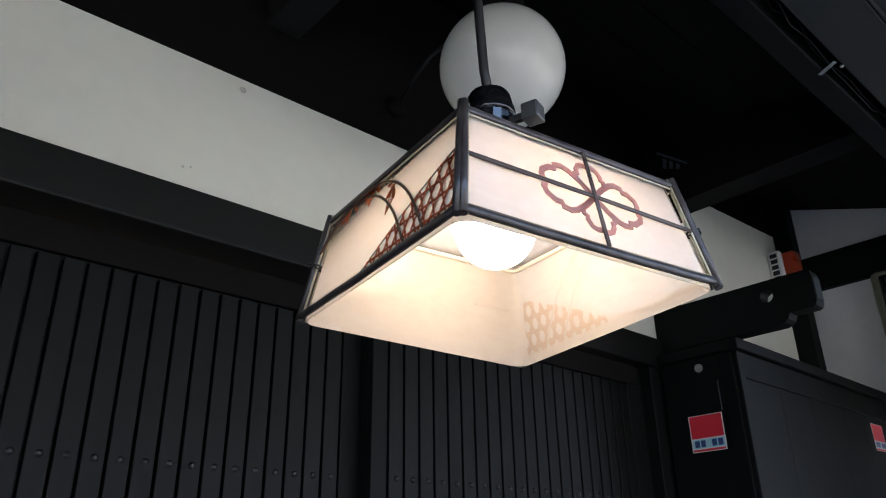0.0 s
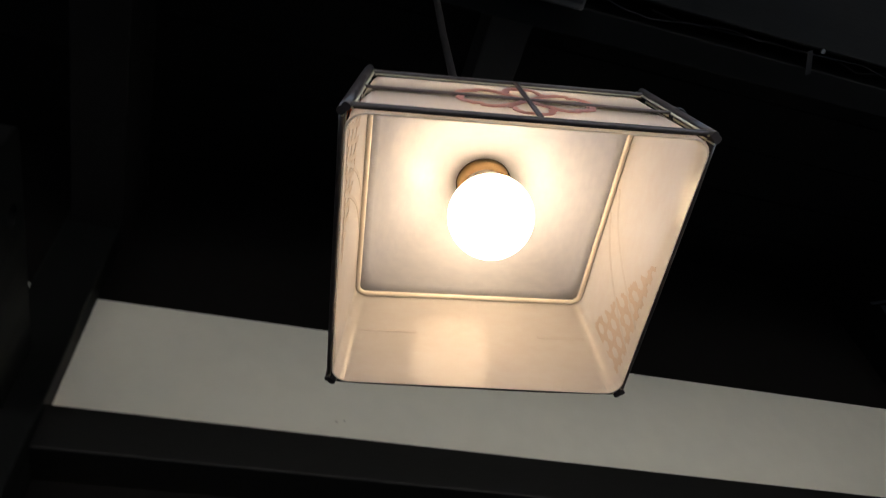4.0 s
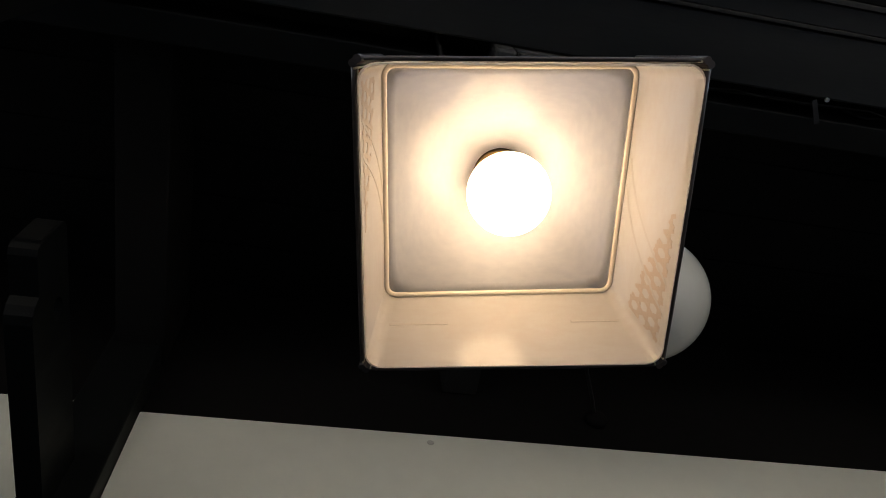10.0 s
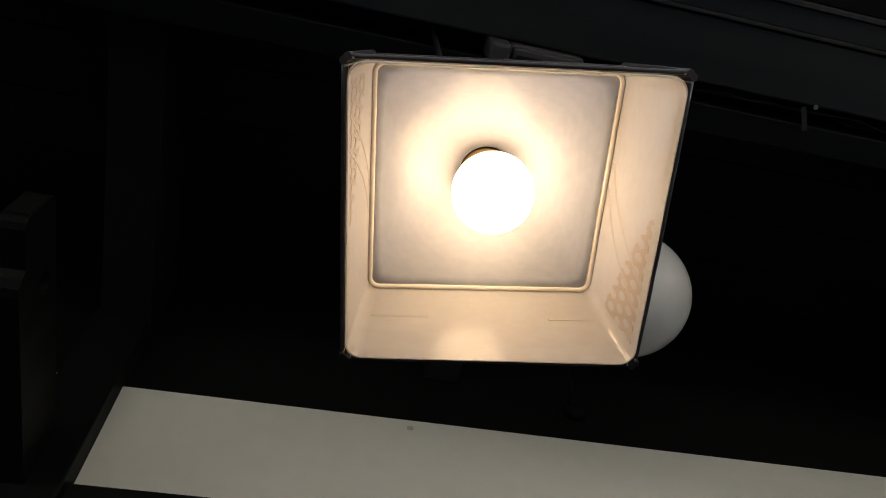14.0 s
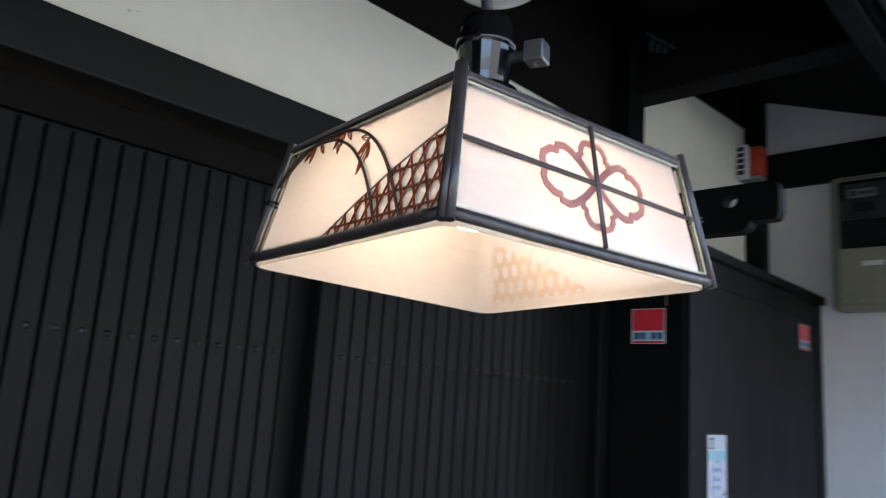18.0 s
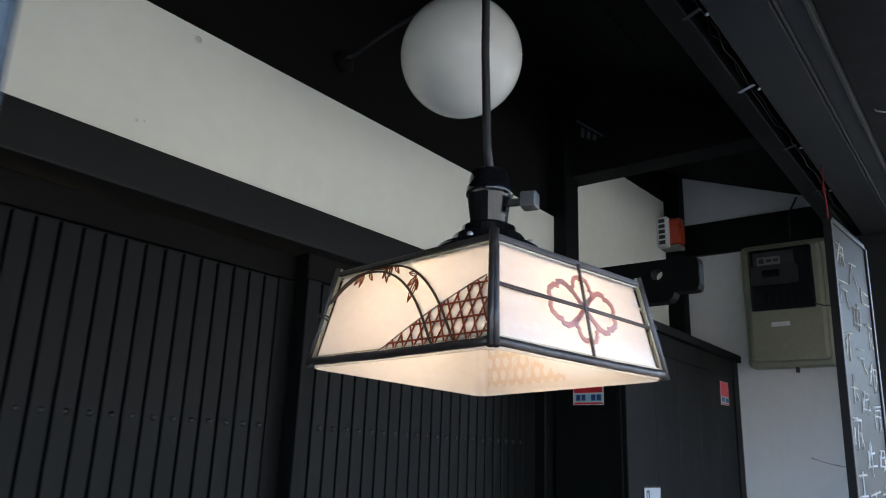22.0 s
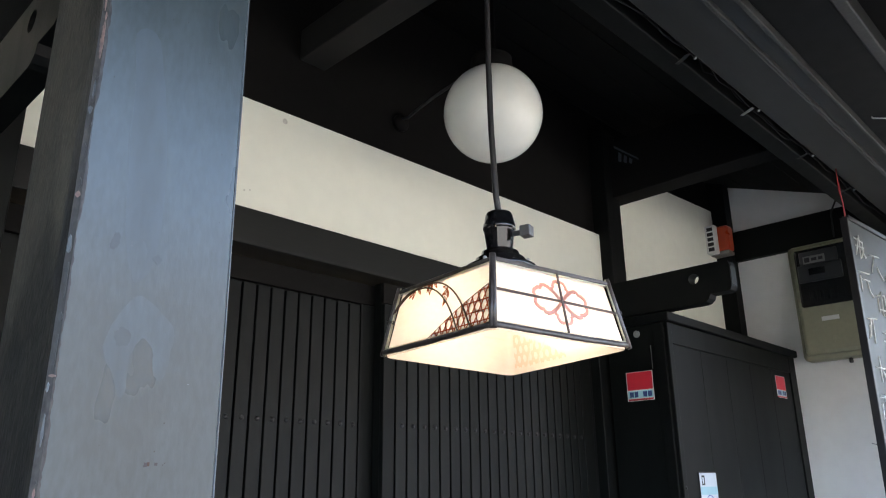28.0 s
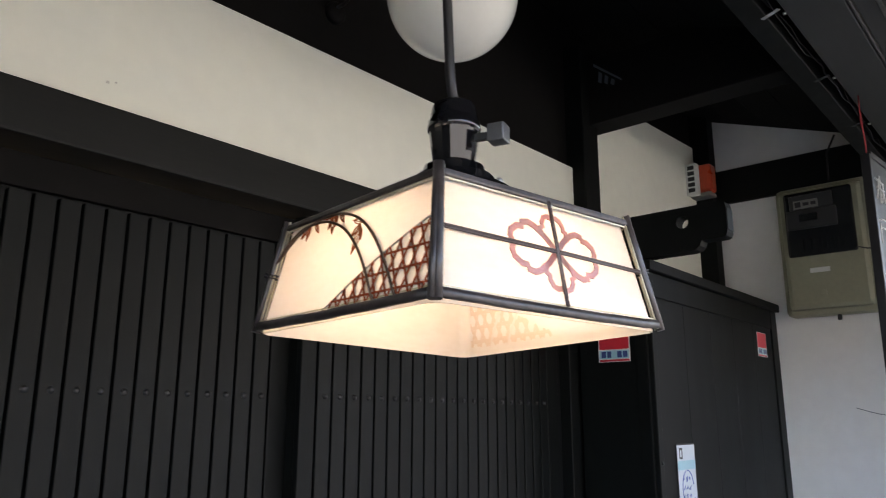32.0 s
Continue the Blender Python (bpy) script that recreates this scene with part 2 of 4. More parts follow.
SHADE = shade_glass("opal_shade", (0.95, 0.92, 0.895), (0.97, 0.95, 0.93))
# opal tints that paint the outer pattern's shadow inside the shade
GHOST = shade_glass("weave_shadow_tint", (0.885, 0.795, 0.72), (0.91, 0.825, 0.755))
BAR_GHOST = shade_glass("bar_shadow_tint", (0.915, 0.88, 0.85), (0.935, 0.905, 0.88))
MOULDING = shade_glass("opal_moulding", (0.84, 0.77, 0.68), (0.88, 0.82, 0.74), 0.3)
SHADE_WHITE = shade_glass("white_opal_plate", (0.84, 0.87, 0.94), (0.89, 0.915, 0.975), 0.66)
RED_CUT = shade_glass("brick_red_film", (0.42, 0.1, 0.045), (0.52, 0.14, 0.065), 0.5)
ROSE_CUT = shade_glass("faded_rose_film", (0.7, 0.4, 0.36), (0.76, 0.46, 0.42), 0.6)
TWIG_RED = shade_glass("red_brown_leaf_film", (0.3, 0.08, 0.03), (0.38, 0.11, 0.05), 0.4)
GLOW = bpy.data.materials.new("lit_bulb_glass")
GLOW.use_nodes = True
GLOW.node_tree.nodes["Principled BSDF"].inputs["Emission Color"].default_value = (1, 0.725, 0.46, 1)
GLOW.node_tree.nodes["Principled BSDF"].inputs["Emission Strength"].default_value = 3.05


# ---- building helpers ----
def box(x0, x1, y0, y1, z0, z1, bevel=0.0, bm=None):
    bm = bm or bmesh.new()
    made = bmesh.ops.create_cube(bm, size=1)["verts"]
    for v in made:
        v.co = Vector((x0 + (x1 - x0) * (v.co.x + 0.5), y0 + (y1 - y0) * (v.co.y + 0.5), z0 + (z1 - z0) * (v.co.z + 0.5)))
    if bevel:
        edges = list({e for v in made for e in v.link_edges})
        bmesh.ops.bevel(bm, geom=edges, offset=bevel, segments=2, affect="EDGES", profile=0.5)
    return bm


def lathe(profile, steps=32, bm=None, centre=(0, 0)):
    """A turned body from (radius, height) pairs, closed at both ends."""
    bm = bm or bmesh.new()
    rings = []
    for r, z in profile:
        rings.append([bm.verts.new((centre[0] + r * math.cos(2 * math.pi * i / steps), centre[1] + r * math.sin(2 * math.pi * i / steps), z)) for i in range(steps)])
    for a, b in zip(rings, rings[1:]):
        for i in range(steps):
            f = bm.faces.new((a[i], a[(i + 1) % steps], b[(i + 1) % steps], b[i]))
            f.smooth = True
    bm.faces.new(rings[0][::-1])
    bm.faces.new(rings[-1])
    bmesh.ops.recalc_face_normals(bm, faces=bm.faces)
    return bm


def tube(points, r, sides=8, bm=None, closed=False):
    """A round bar along points."""
    bm = bm or bmesh.new()
    pts = [Vector(p) for p in points]
    rings, n = [], len(pts)
    for i, p in enumerate(pts):
        a = pts[(i - 1) % n] if closed or i else p
        b = pts[(i + 1) % n] if closed or i < n - 1 else p
        d = (b - a).normalized()
        u = d.cross(Vector((0.31, 0.17, 0.93))).normalized()
        w = d.cross(u)
        rings.append([bm.verts.new(p + r * (math.cos(2 * math.pi * k / sides) * u + math.sin(2 * math.pi * k / sides) * w)) for k in range(sides)])
    for i in range(n if closed else n - 1):
        a, b = rings[i], rings[(i + 1) % n]
        for k in range(sides):
            f = bm.faces.new((a[k], a[(k + 1) % sides], b[(k + 1) % sides], b[k]))
            f.smooth = True
    if not closed:
        bm.faces.new(rings[0][::-1])
        bm.faces.new(rings[-1])
    bmesh.ops.recalc_face_normals(bm, faces=bm.faces)
    return bm


def prism(outline, axis, a, b):
    """A flat outline of (p, q) pairs pushed along an axis from a to b: x takes (y, z), y takes (x, z), z takes (x, y)."""
    bm = bmesh.new()

    def at(p, q, s):
        return {"x": (s, p, q), "y": (p, s, q), "z": (p, q, s)}[axis]
    lo = [bm.verts.new(at(p, q, a)) for p, q in outline]
    hi = [bm.verts.new(at(p, q, b)) for p, q in outline]
    n = len(outline)
    bm.faces.new(lo)
    bm.faces.new(hi[::-1])
    for i in range(n):
        bm.faces.new((lo[i], hi[i], hi[(i + 1) % n], lo[(i + 1) % n]))
    bmesh.ops.recalc_face_normals(bm, faces=bm.faces)
    return bm


def thing(name, base, label, category, group="", kind=""):
    e = new(name)
    e.location = base
    e.empty_display_size = 0.05
    return tagged(e, label, category, group, kind)


def part(name, bm, material, parent, label="", local=False):
    """Links a bmesh as one mesh under a thing or a part; it is given in world metres unless local."""
    top = parent
    while top.parent:
        top = top.parent
    if not local:
        bmesh.ops.translate(bm, verts=bm.verts, vec=-Vector(top.location))
    me = bpy.data.meshes.new(name)
    bm.to_mesh(me)
    bm.free()
    me.materials.append(material)
    ob = new(name, me)
    ob.parent = parent
    return tagged(ob, label)


def solid(name, bm, material, label, category, kind="", group=""):
    """A thing of one mesh, its origin at the middle of its base."""
    lo = [min(v.co[i] for v in bm.verts) for i in range(3)]
    hi = [max(v.co[i] for v in bm.verts) for i in range(3)]
    base = Vector(((lo[0] + hi[0]) / 2, (lo[1] + hi[1]) / 2, lo[2]))
    bmesh.ops.translate(bm, verts=bm.verts, vec=-base)
    me = bpy.data.meshes.new(name)
    bm.to_mesh(me)
    bm.free()
    me.materials.append(material)
    ob = new(name, me)
    ob.location = base
    return tagged(ob, label, category, group, kind)


# ---- large structure ----
WALL_Y, END_X = 0.74, 2.62
solid("ground", box(-30, 30, -30, 30, -0.3, 0), ASPHALT, "grey asphalt ground in front of the house", "ground", "structure")

bm = box(-0.455, 1.505, WALL_Y, 0.9, 2.2, 2.528)
for v in bm.verts:
    if v.co.z > 2.5:
        v.co.z = 2.510 + 0.0085 * (v.co.x + 0.45)
solid("wall_north", bm, PLASTER, "ivory plaster band over the door lintel", "wall", "structure")
bm = box(1.6, 2.55, WALL_Y + 0.01, 0.9, 0, 2.9)
for v in bm.verts:
    if v.co.z > 2.5:
        v.co.z = 2.875 + 0.05 * (v.co.x - 2.14)
solid("wall_north_side", bm, PLASTER, "ivory plaster wall behind the black cabinet", "wall", "structure")
solid("wall_north_far", box(-3.2, -0.564, WALL_Y, 0.9, 2.2, 2.528), PLASTER, "ivory plaster band beyond the door post", "wall", "structure")
solid("wall_east", box(END_X, 2.75, -0.25, 1.6, 0, 3.6), PLASTER_GREY, "grey-white plaster end wall with a meter box", "wall", "structure")
solid("wall_west", box(-3.35, -3.2, -0.25, 1.6, 0, 3.6), PLASTER_GREY, "plain plaster end wall of the porch", "wall", "structure")
solid("wall_upper", box(-3.2, 2.62, 0.76, 0.9, 2.53, 3.6), DARK_BOARD, "soot-dark board wall above the plaster band", "wall", "structure")

# unseen wall, added to limit the sky and shape bounce and reflections
solid("wall_opposite", box(-14, 14, -7.3, -7.0, 0, 4.2), STREET_WALL, "unseen plain grey wall across the street", "wall", "structure")

# sloping roof boards over the porch
def roof_z(y):
    return 2.775 + 0.36 * y
bm = bmesh.new()
for k in range(14):
    y0, y1 = -1.0 + k * 0.145, -1.0 + (k + 1) * 0.145 - 0.004
    for (ya, yb, dz) in ((y0, y1, 0),):
        q = [bm.verts.new((x, y, roof_z(y) + h)) for x, y, h in ((-3.2, ya, 0), (2.62, ya, 0), (2.62, yb, 0), (-3.2, yb, 0), (-3.2, ya, 0.03), (2.62, ya, 0.03), (2.62, yb, 0.03), (-3.2, yb, 0.03))]
        for f in ((0, 3, 2, 1), (4, 5, 6, 7), (0, 1, 5, 4), (1, 2, 6, 5), (2, 3, 7, 6), (3, 0, 4, 7)):
            bm.faces.new([q[i] for i in f])
for y0, y1 in ((-1.0, 1.1),):
    q = [bm.verts.new((x, y, roof_z(y) + h)) for x, y, h in ((-3.4, y0, 0.034), (2.8, y0, 0.034), (2.8, y1, 0.034), (-3.4, y1, 0.034), (-3.4, y0, 0.1), (2.8, y0, 0.1), (2.8, y1, 0.1), (-3.4, y1, 0.1))]
    for f in ((0, 3, 2, 1), (4, 5, 6, 7), (0, 1, 5, 4), (1, 2, 6, 5), (2, 3, 7, 6), (3, 0, 4, 7)):
        bm.faces.new([q[i] for i in f])
solid("ceiling", bm, DARK_BOARD, "soot-dark sloping roof boards of the porch", "ceiling", "structure")

# eave beam on the street side, its lower rails, and the tie beams
eave = thing("eave_beam", (0.5, -0.09, 2.6), "dark grey painted eave beam with a shutter rail", "beam", kind="structure")
part("beam", box(-3.2, 2.62, -0.148, -0.036, 2.6, 2.72, 0.004), BEAM, eave)
part("rail", box(-3.2, 2.62, -0.158, -0.151, 2.592, 2.66, 0.0018), POST_SIDE, eave, "thin raised rail, worn pale edge")
part("groove_board", box(-3.2, 2.62, -0.197, -0.1585, 2.604, 2.66, 0.001), BEAM, eave)
part("rail", box(-3.2, 2.62, -0.2085, -0.1985, 2.59, 2.66, 0.0018), POST_SIDE, eave, "thin raised rail, worn pale edge")
part("outer_board", box(-3.2, 2.62, -0.335, -0.209, 2.612, 2.65, 0.002), BLACK_WOOD, eave, "dark outer eave board")
part("fascia", box(-3.2, 2.62, -0.365, -0.337, 2.595, 2.68, 0.004), POST_SIDE, eave, "worn grey eave edge board")
part("hook", tube([(1.395, -0.236, 2.612), (1.396, -0.238, 2.606), (1.41, -0.256, 2.604), (1.43, -0.278, 2.604)], 0.0022, 6), STEEL, eave, "small pale metal hook")
for x in (-0.55, 1.55):
    solid("tie_beam", box(x, x + 0.1, 0.057, 0.748, 2.675, 2.9, 0.004), DARK_BOARD, "dark wooden tie beam under the roof", "beam", "structure", "tie beams")

bm = box(-3.2, 1.5, 0.722, 0.9, 2.15, 2.236, 0.004)
for v in bm.verts:
    if v.co.z > 2.2:
        v.co.z += 0.002 * v.co.x
solid("lintel", bm, LINTEL, "black wooden lintel over the sliding doors", "lintel", "structure")
solid("wall_post", box(1.505, 1.6, 0.695, 0.9, 0, 2.95, 0.004), BLACK_WOOD, "black wooden wall post beside the doors", "post", "structure", "wall posts")
solid("wall_post", box(-0.562, -0.457, 0.695, 0.9, 0, 2.95, 0.004), BLACK_WOOD, "black wooden wall post beside the doors", "post", "structure", "wall posts")
solid("corner_post", box(2.55, 2.62, 0.68, 0.9, 0, 3.1, 0.003), BLACK_WOOD, "black wooden corner post", "post", "structure", "wall posts")
solid("end_beam", box(2.59, 2.62, -0.2, 0.68, 2.632, 2.778, 0.003), BLACK_WOOD, "black wooden beam across the end wall", "beam", "structure")


def sliding_door(name, x0, x1, y, first, last, label):
    d = thing(name, ((x0 + x1) / 2, y + 0.02, 0.02), label, "door", kind="structure")
    part("panel", box(x0, x1, y + 0.012, y + 0.035, 0.02, 2.148), BLACK_WOOD, d)
    part("top_rail", box(x0, x1, y, y + 0.012, 2.092, 2.148, 0.002), DARK_BOARD, d)
    if first - x0 > 0.03:
        part("stile", box(x0, first - 0.004, y - 0.004, y + 0.012, 0.02, 2.09, 0.002), BLACK_WOOD, d)
    if x1 - last > 0.03:
        part("stile", box(last, x1, y - 0.004, y + 0.012, 0.02, 2.09, 0.002), BLACK_WOOD, d)
    n = round((last - first) / 0.0395)
    w = (last - first) / n
    slat_me = stud_me = None
    for k in range(n):
        x = first + k * w
        if slat_me is None:
            s = part("slat", box(0, w - 0.0055, -0.006, 0.012, 0.06, 2.086, 0.0015), SLAT, d, local=True)
            slat_me = s.data
        else:
            s = new("slat", slat_me)
            s.parent = d
        s.location = Vector((x, y, 0)) - Vector(d.location)
        for z in (1.781, 1.445):
            if stud_me is None:
                g = part("stud", lathe([(0.0062, 0), (0.006, 0.001), (0.0042, 0.0012), (0.0038, 0.003), (0.0015, 0.0036)], 12), STUD, s, local=True)
                stud_me = g.data
            else:
                g = new("stud", stud_me)
                g.parent = s
            g.matrix_basis = pose(w * 0.48, -0.006, z, 90, 0, 0)
    return d


sliding_door("door_1", -0.456, 0.5, 0.80, -0.4401, 0.4126, "black slatted sliding door, closed, with a row of studs")
sliding_door("door_2", 0.454, 1.392, 0.755, 0.4961, 1.336, "black slatted sliding door, closed, overlapping its neighbour")
solid("door_stop", box(1.394, 1.422, 0.762, 0.9, 0, 2.148, 0.002), BLACK_WOOD, "black wooden door stop", "jamb", "structure")
solid("door_jamb", box(1.424, 1.503, 0.728, 0.9, 0, 2.148, 0.003), BLACK_WOOD, "black wooden door jamb", "jamb", "structure")


# boarded wall beyond the left door post
bw = thing("wall_boards", (-1.9, 0.8, 0), "dark boarded wall beyond the sliding doors", "wall", kind="structure")
for k in range(20):
    part("board", box(-3.2 + k * 0.13, -3.2 + (k + 1) * 0.13 - 0.004, 0.78, 0.81, 0, 2.148, 0.002), BLACK_WOOD, bw)
part("board", box(-0.603, -0.564, 0.78, 0.81, 0, 2.148, 0.002), BLACK_WOOD, bw)
solid("tie_beam", box(0.155, 0.235, 0.057, 0.757, 2.69, 2.78, 0.004), RAFTER, "brown wooden tie beam under the roof", "beam", "structure", "tie beams")
solid("inner_board", box(-3.2, 2.62, 0.002, 0.055, 2.606, 2.74, 0.003), BLACK_WOOD, "dark inner board behind the eave beam", "board", "structure")
solid("end_post", box(2.5, 2.618, -0.158, -0.025, 0, 2.598, 0.004), BEAM, "dark wooden end post under the eave beam", "post", "structure")


# ---- street post ----
def street_post():
    p = thing("wooden_post", (-0.56, -0.097, 0), "square wooden post, worn grey-blue paint, chipped corner", "post")
    x0, y0, y1 = -0.622, -0.1565, -0.038

    def right(z):
        return -0.5004 + 0.0096 * (2.0 - z)
    bm = bmesh.new()
    zs = [0, 0.8, 1.4, 1.6, 1.8, 2.0, 2.2, 2.588]
    rings = []
    for z in zs:
        r = right(z)
        rings.append([bm.verts.new(v) for v in ((x0 + 0.003, y0, z), (r - 0.003, y0, z), (r, y0 + 0.003, z), (r, y1, z), (x0, y1, z), (x0, y0 + 0.003, z))])
    for a, b in zip(rings, rings[1:]):
        for i in range(6):
            bm.faces.new((a[i], a[(i + 1) % 6], b[(i + 1) % 6], b[i]))
    bm.faces.new(rings[0][::-1])
    bm.faces.new(rings[-1])
    shaft = part("shaft", bm, POST_PAINT, p)
    # bare older side, and the broken corner between the two
    part("side_face", box(x0 - 0.0004, x0 + 0.002, y0 + 0.0031, y1 + 0.001, 0.001, 2.586), POST_OLD, shaft, "weathered darker side face")
    # inner face coloured much darker than the front
    bm = bmesh.new()
    q = []
    for z in (0.001, 2.586):
        r = right(z)
        q.append([bm.verts.new(v) for v in ((r - 0.001, y0 + 0.005, z), (r + 0.0012, y0 + 0.005, z), (r + 0.0012, y1 + 0.001, z), (r - 0.001, y1 + 0.001, z))])
    for k in range(4):
        bm.faces.new((q[0][k], q[0][(k + 1) % 4], q[1][(k + 1) % 4], q[1][k]))
    bm.faces.new(q[0][::-1])
    bm.faces.new(q[1])
    part("inner_face", bm, BLACK_WOOD, shaft, "black inner face")
    # thin pale line drawn down the right front corner
    part("worn_edge", tube([(right(z) - 0.0012, y0 + 0.0012, z) for z in (0.01, 0.8, 1.6, 1.75, 1.9, 2.05, 2.2, 2.586)], 0.0009, 6), POST_EDGE, shaft, "thin pale line along the edge")
    rng = random.Random(4)
    # jagged dark line where the paint has broken away along the corner, on the front and on the side
    for face in ("front", "side"):
        bm, prev, wide = bmesh.new(), None, 0.001
        for k in range(560):
            h = 1.2 + k * 0.00246
            wide = min(0.0024 if face == "front" else 0.016, max(0.0002, wide + rng.uniform(-1, 1) * (0.0007 if face == "front" else 0.002)))
            if face == "front":
                cur = [(x0 - 0.0003, y0 + 0.0031, h), (x0 + 0.0029, y0 - 0.0001, h), (x0 + 0.0029 + wide, y0 - 0.00008, h), (x0 + 0.0032, y0 + 0.002, h)]
            else:
                cur = [(x0 - 0.0006, y0 + 0.0032, h), (x0 + 0.0005, y0 + 0.0032, h), (x0 + 0.0005, y0 + 0.0042 + wide, h), (x0 - 0.0006, y0 + 0.0042 + wide, h)]
            cur = [bm.verts.new(v) for v in cur]
            if prev:
                for n in range(4):
                    bm.faces.new((prev[n], prev[(n + 1) % 4], cur[(n + 1) % 4], cur[n]))
            else:
                bm.faces.new(cur[::-1])
            prev = cur
        bm.faces.new(prev)
        bmesh.ops.recalc_face_normals(bm, faces=bm.faces)
        part("broken_corner", bm, CORNER_DARK, shaft, "dark bare wood along the broken corner")
    # broken flakes along the worn corner, of uneven length: bare wood higher up, black and pale paint elsewhere
    z = 1.2
    while z < 2.58:
        bare = 1.93 < z < 2.12 or rng.random() < 0.12
        length = rng.choice((0.003, 0.006, 0.01, 0.017)) * rng.uniform(0.6, 1.5) * (2.2 if bare else 1)
        material = CHIPPED if bare else rng.choice((POST_EDGE, POST_EDGE, CHIPPED, NAVY_BLACK, NAVY_BLACK))
        mid, wide = rng.uniform(0.0008, 0.0024), rng.choice((0.0006, 0.001, 0.0015))
        bm, prev = bmesh.new(), None
        steps = max(3, int(length / 0.0015))
        for k in range(steps + 1):
            q = abs(math.sin(math.pi * k / steps)) ** 0.5 * rng.uniform(0.45, 1.1) + 0.05
            h = z + length * k / steps
            a, b = mid - wide * q, mid + wide * q * rng.uniform(0.6, 1.4)
            cur = [bm.verts.new((x0 + 0.003 - c - o, y0 + c - o, h)) for c, o in ((a, 0.0005), (b, 0.0005), (b, -0.0006), (a, -0.0006))]
            if prev:
                for n in range(4):
                    bm.faces.new((prev[n], prev[(n + 1) % 4], cur[(n + 1) % 4], cur[n]))
            else:
                bm.faces.new(cur[::-1])
            prev = cur
        bm.faces.new(prev)
        bmesh.ops.recalc_face_normals(bm, faces=bm.faces)
        part("paint_chip", bm, material, shaft)
        z += length + (0.001 if bare else rng.choice((0.002, 0.006, 0.012, 0.02)) * rng.uniform(0.5, 1.5))

    def scrape(points, name, material, label):
        fine = []
        n = len(points)
        for i in range(n):
            a, b, c, d = (Vector(points[(i + k) % n]) for k in (-1, 0, 1, 2))
            for t in (0, 0.25, 0.5, 0.75):
                q = 0.5 * (2 * b + (c - a) * t + (2 * a - 5 * b + 4 * c - d) * t * t + (3 * b - a - 3 * c + d) * t ** 3)
                fine.append((q.x - 0.0185 + rng.uniform(-0.0006, 0.0006), q.y + 0.007 + rng.uniform(-0.0008, 0.0008)))
        part(name, prism(fine, "y", y0 - {"dark_stain": 0.00012, "worn_streak": 0.00004}.get(name, 0.00008), y0 + 0.001), material, shaft, label)
    scrape([(-0.556, 1.758), (-0.568, 1.737), (-0.572, 1.717), (-0.564, 1.704), (-0.559, 1.69), (-0.554, 1.691), (-0.553, 1.716), (-0.546, 1.73),
            (-0.538, 1.724), (-0.535, 1.706), (-0.528, 1.704), (-0.524, 1.719), (-0.523, 1.74), (-0.533, 1.751), (-0.547, 1.76)], "scraped_patch", POST_SCRAPE, "paler scraped paint patch")
    scrape([(-0.578, 1.968), (-0.574, 1.93), (-0.573, 1.9), (-0.57, 1.85), (-0.567, 1.805), (-0.558, 1.772), (-0.549, 1.776), (-0.542, 1.8), (-0.541, 1.85), (-0.545, 1.9), (-0.552, 1.94), (-0.562, 1.975)], "worn_streak", POST_STREAK, "long faint worn streak")
    scrape([(-0.562, 1.795), (-0.553, 1.802), (-0.549, 1.793), (-0.552, 1.779), (-0.556, 1.769), (-0.56, 1.78)], "scraped_patch", POST_SCRAPE, "paler scraped paint patch")
    for pts in ([(-0.566, 1.731), (-0.562, 1.736), (-0.556, 1.735), (-0.554, 1.729), (-0.557, 1.724), (-0.563, 1.724)],
                [(-0.577, 1.794), (-0.575, 1.802), (-0.571, 1.804), (-0.57, 1.797), (-0.573, 1.791)],
                [(-0.545, 1.79), (-0.541, 1.794), (-0.538, 1.79), (-0.541, 1.786)]):
        scrape(pts, "dark_stain", POST_STAIN, "darker smudged paint")
    part("nail_hole", box(-0.5532, -0.5508, y0 - 0.0002, y0 + 0.001, 1.6495, 1.6525), NAVY_BLACK, shaft, "small square dark nail hole")
    part("rust_mark", box(-0.5507, -0.5492, y0 - 0.0001, y0 + 0.001, 1.6502, 1.6528), RUST, shaft, "rusty mark beside the nail hole")
    for x, z, r in ((-0.5445, 1.6515, 0.0011), (-0.5465, 1.66, 0.0005), (-0.5415, 1.6795, 0.0005), (-0.5395, 1.651, 0.0004)):
        part("dark_speck", box(x - r, x + r, y0 - 0.0001, y0 + 0.001, z - 0.8 * r, z + r), NAVY_BLACK, shaft)
    for k in range(26):
        x, z, r = rng.uniform(-0.613, -0.507), rng.uniform(1.45, 2.1), rng.choice((0.0002, 0.0003, 0.0004))
        part("paint_fleck", box(x - r, x + r * rng.uniform(0.5, 1.4), y0 - 0.0002, y0 + 0.0005, z - r, z + r * rng.uniform(0.6, 2)), rng.choice((CARD, POST_EDGE, NAVY_BLACK, NAVY_BLACK)) if r < 0.0003 else rng.choice((POST_EDGE, NAVY_BLACK, NAVY_BLACK)), shaft)
    return p


street_post()


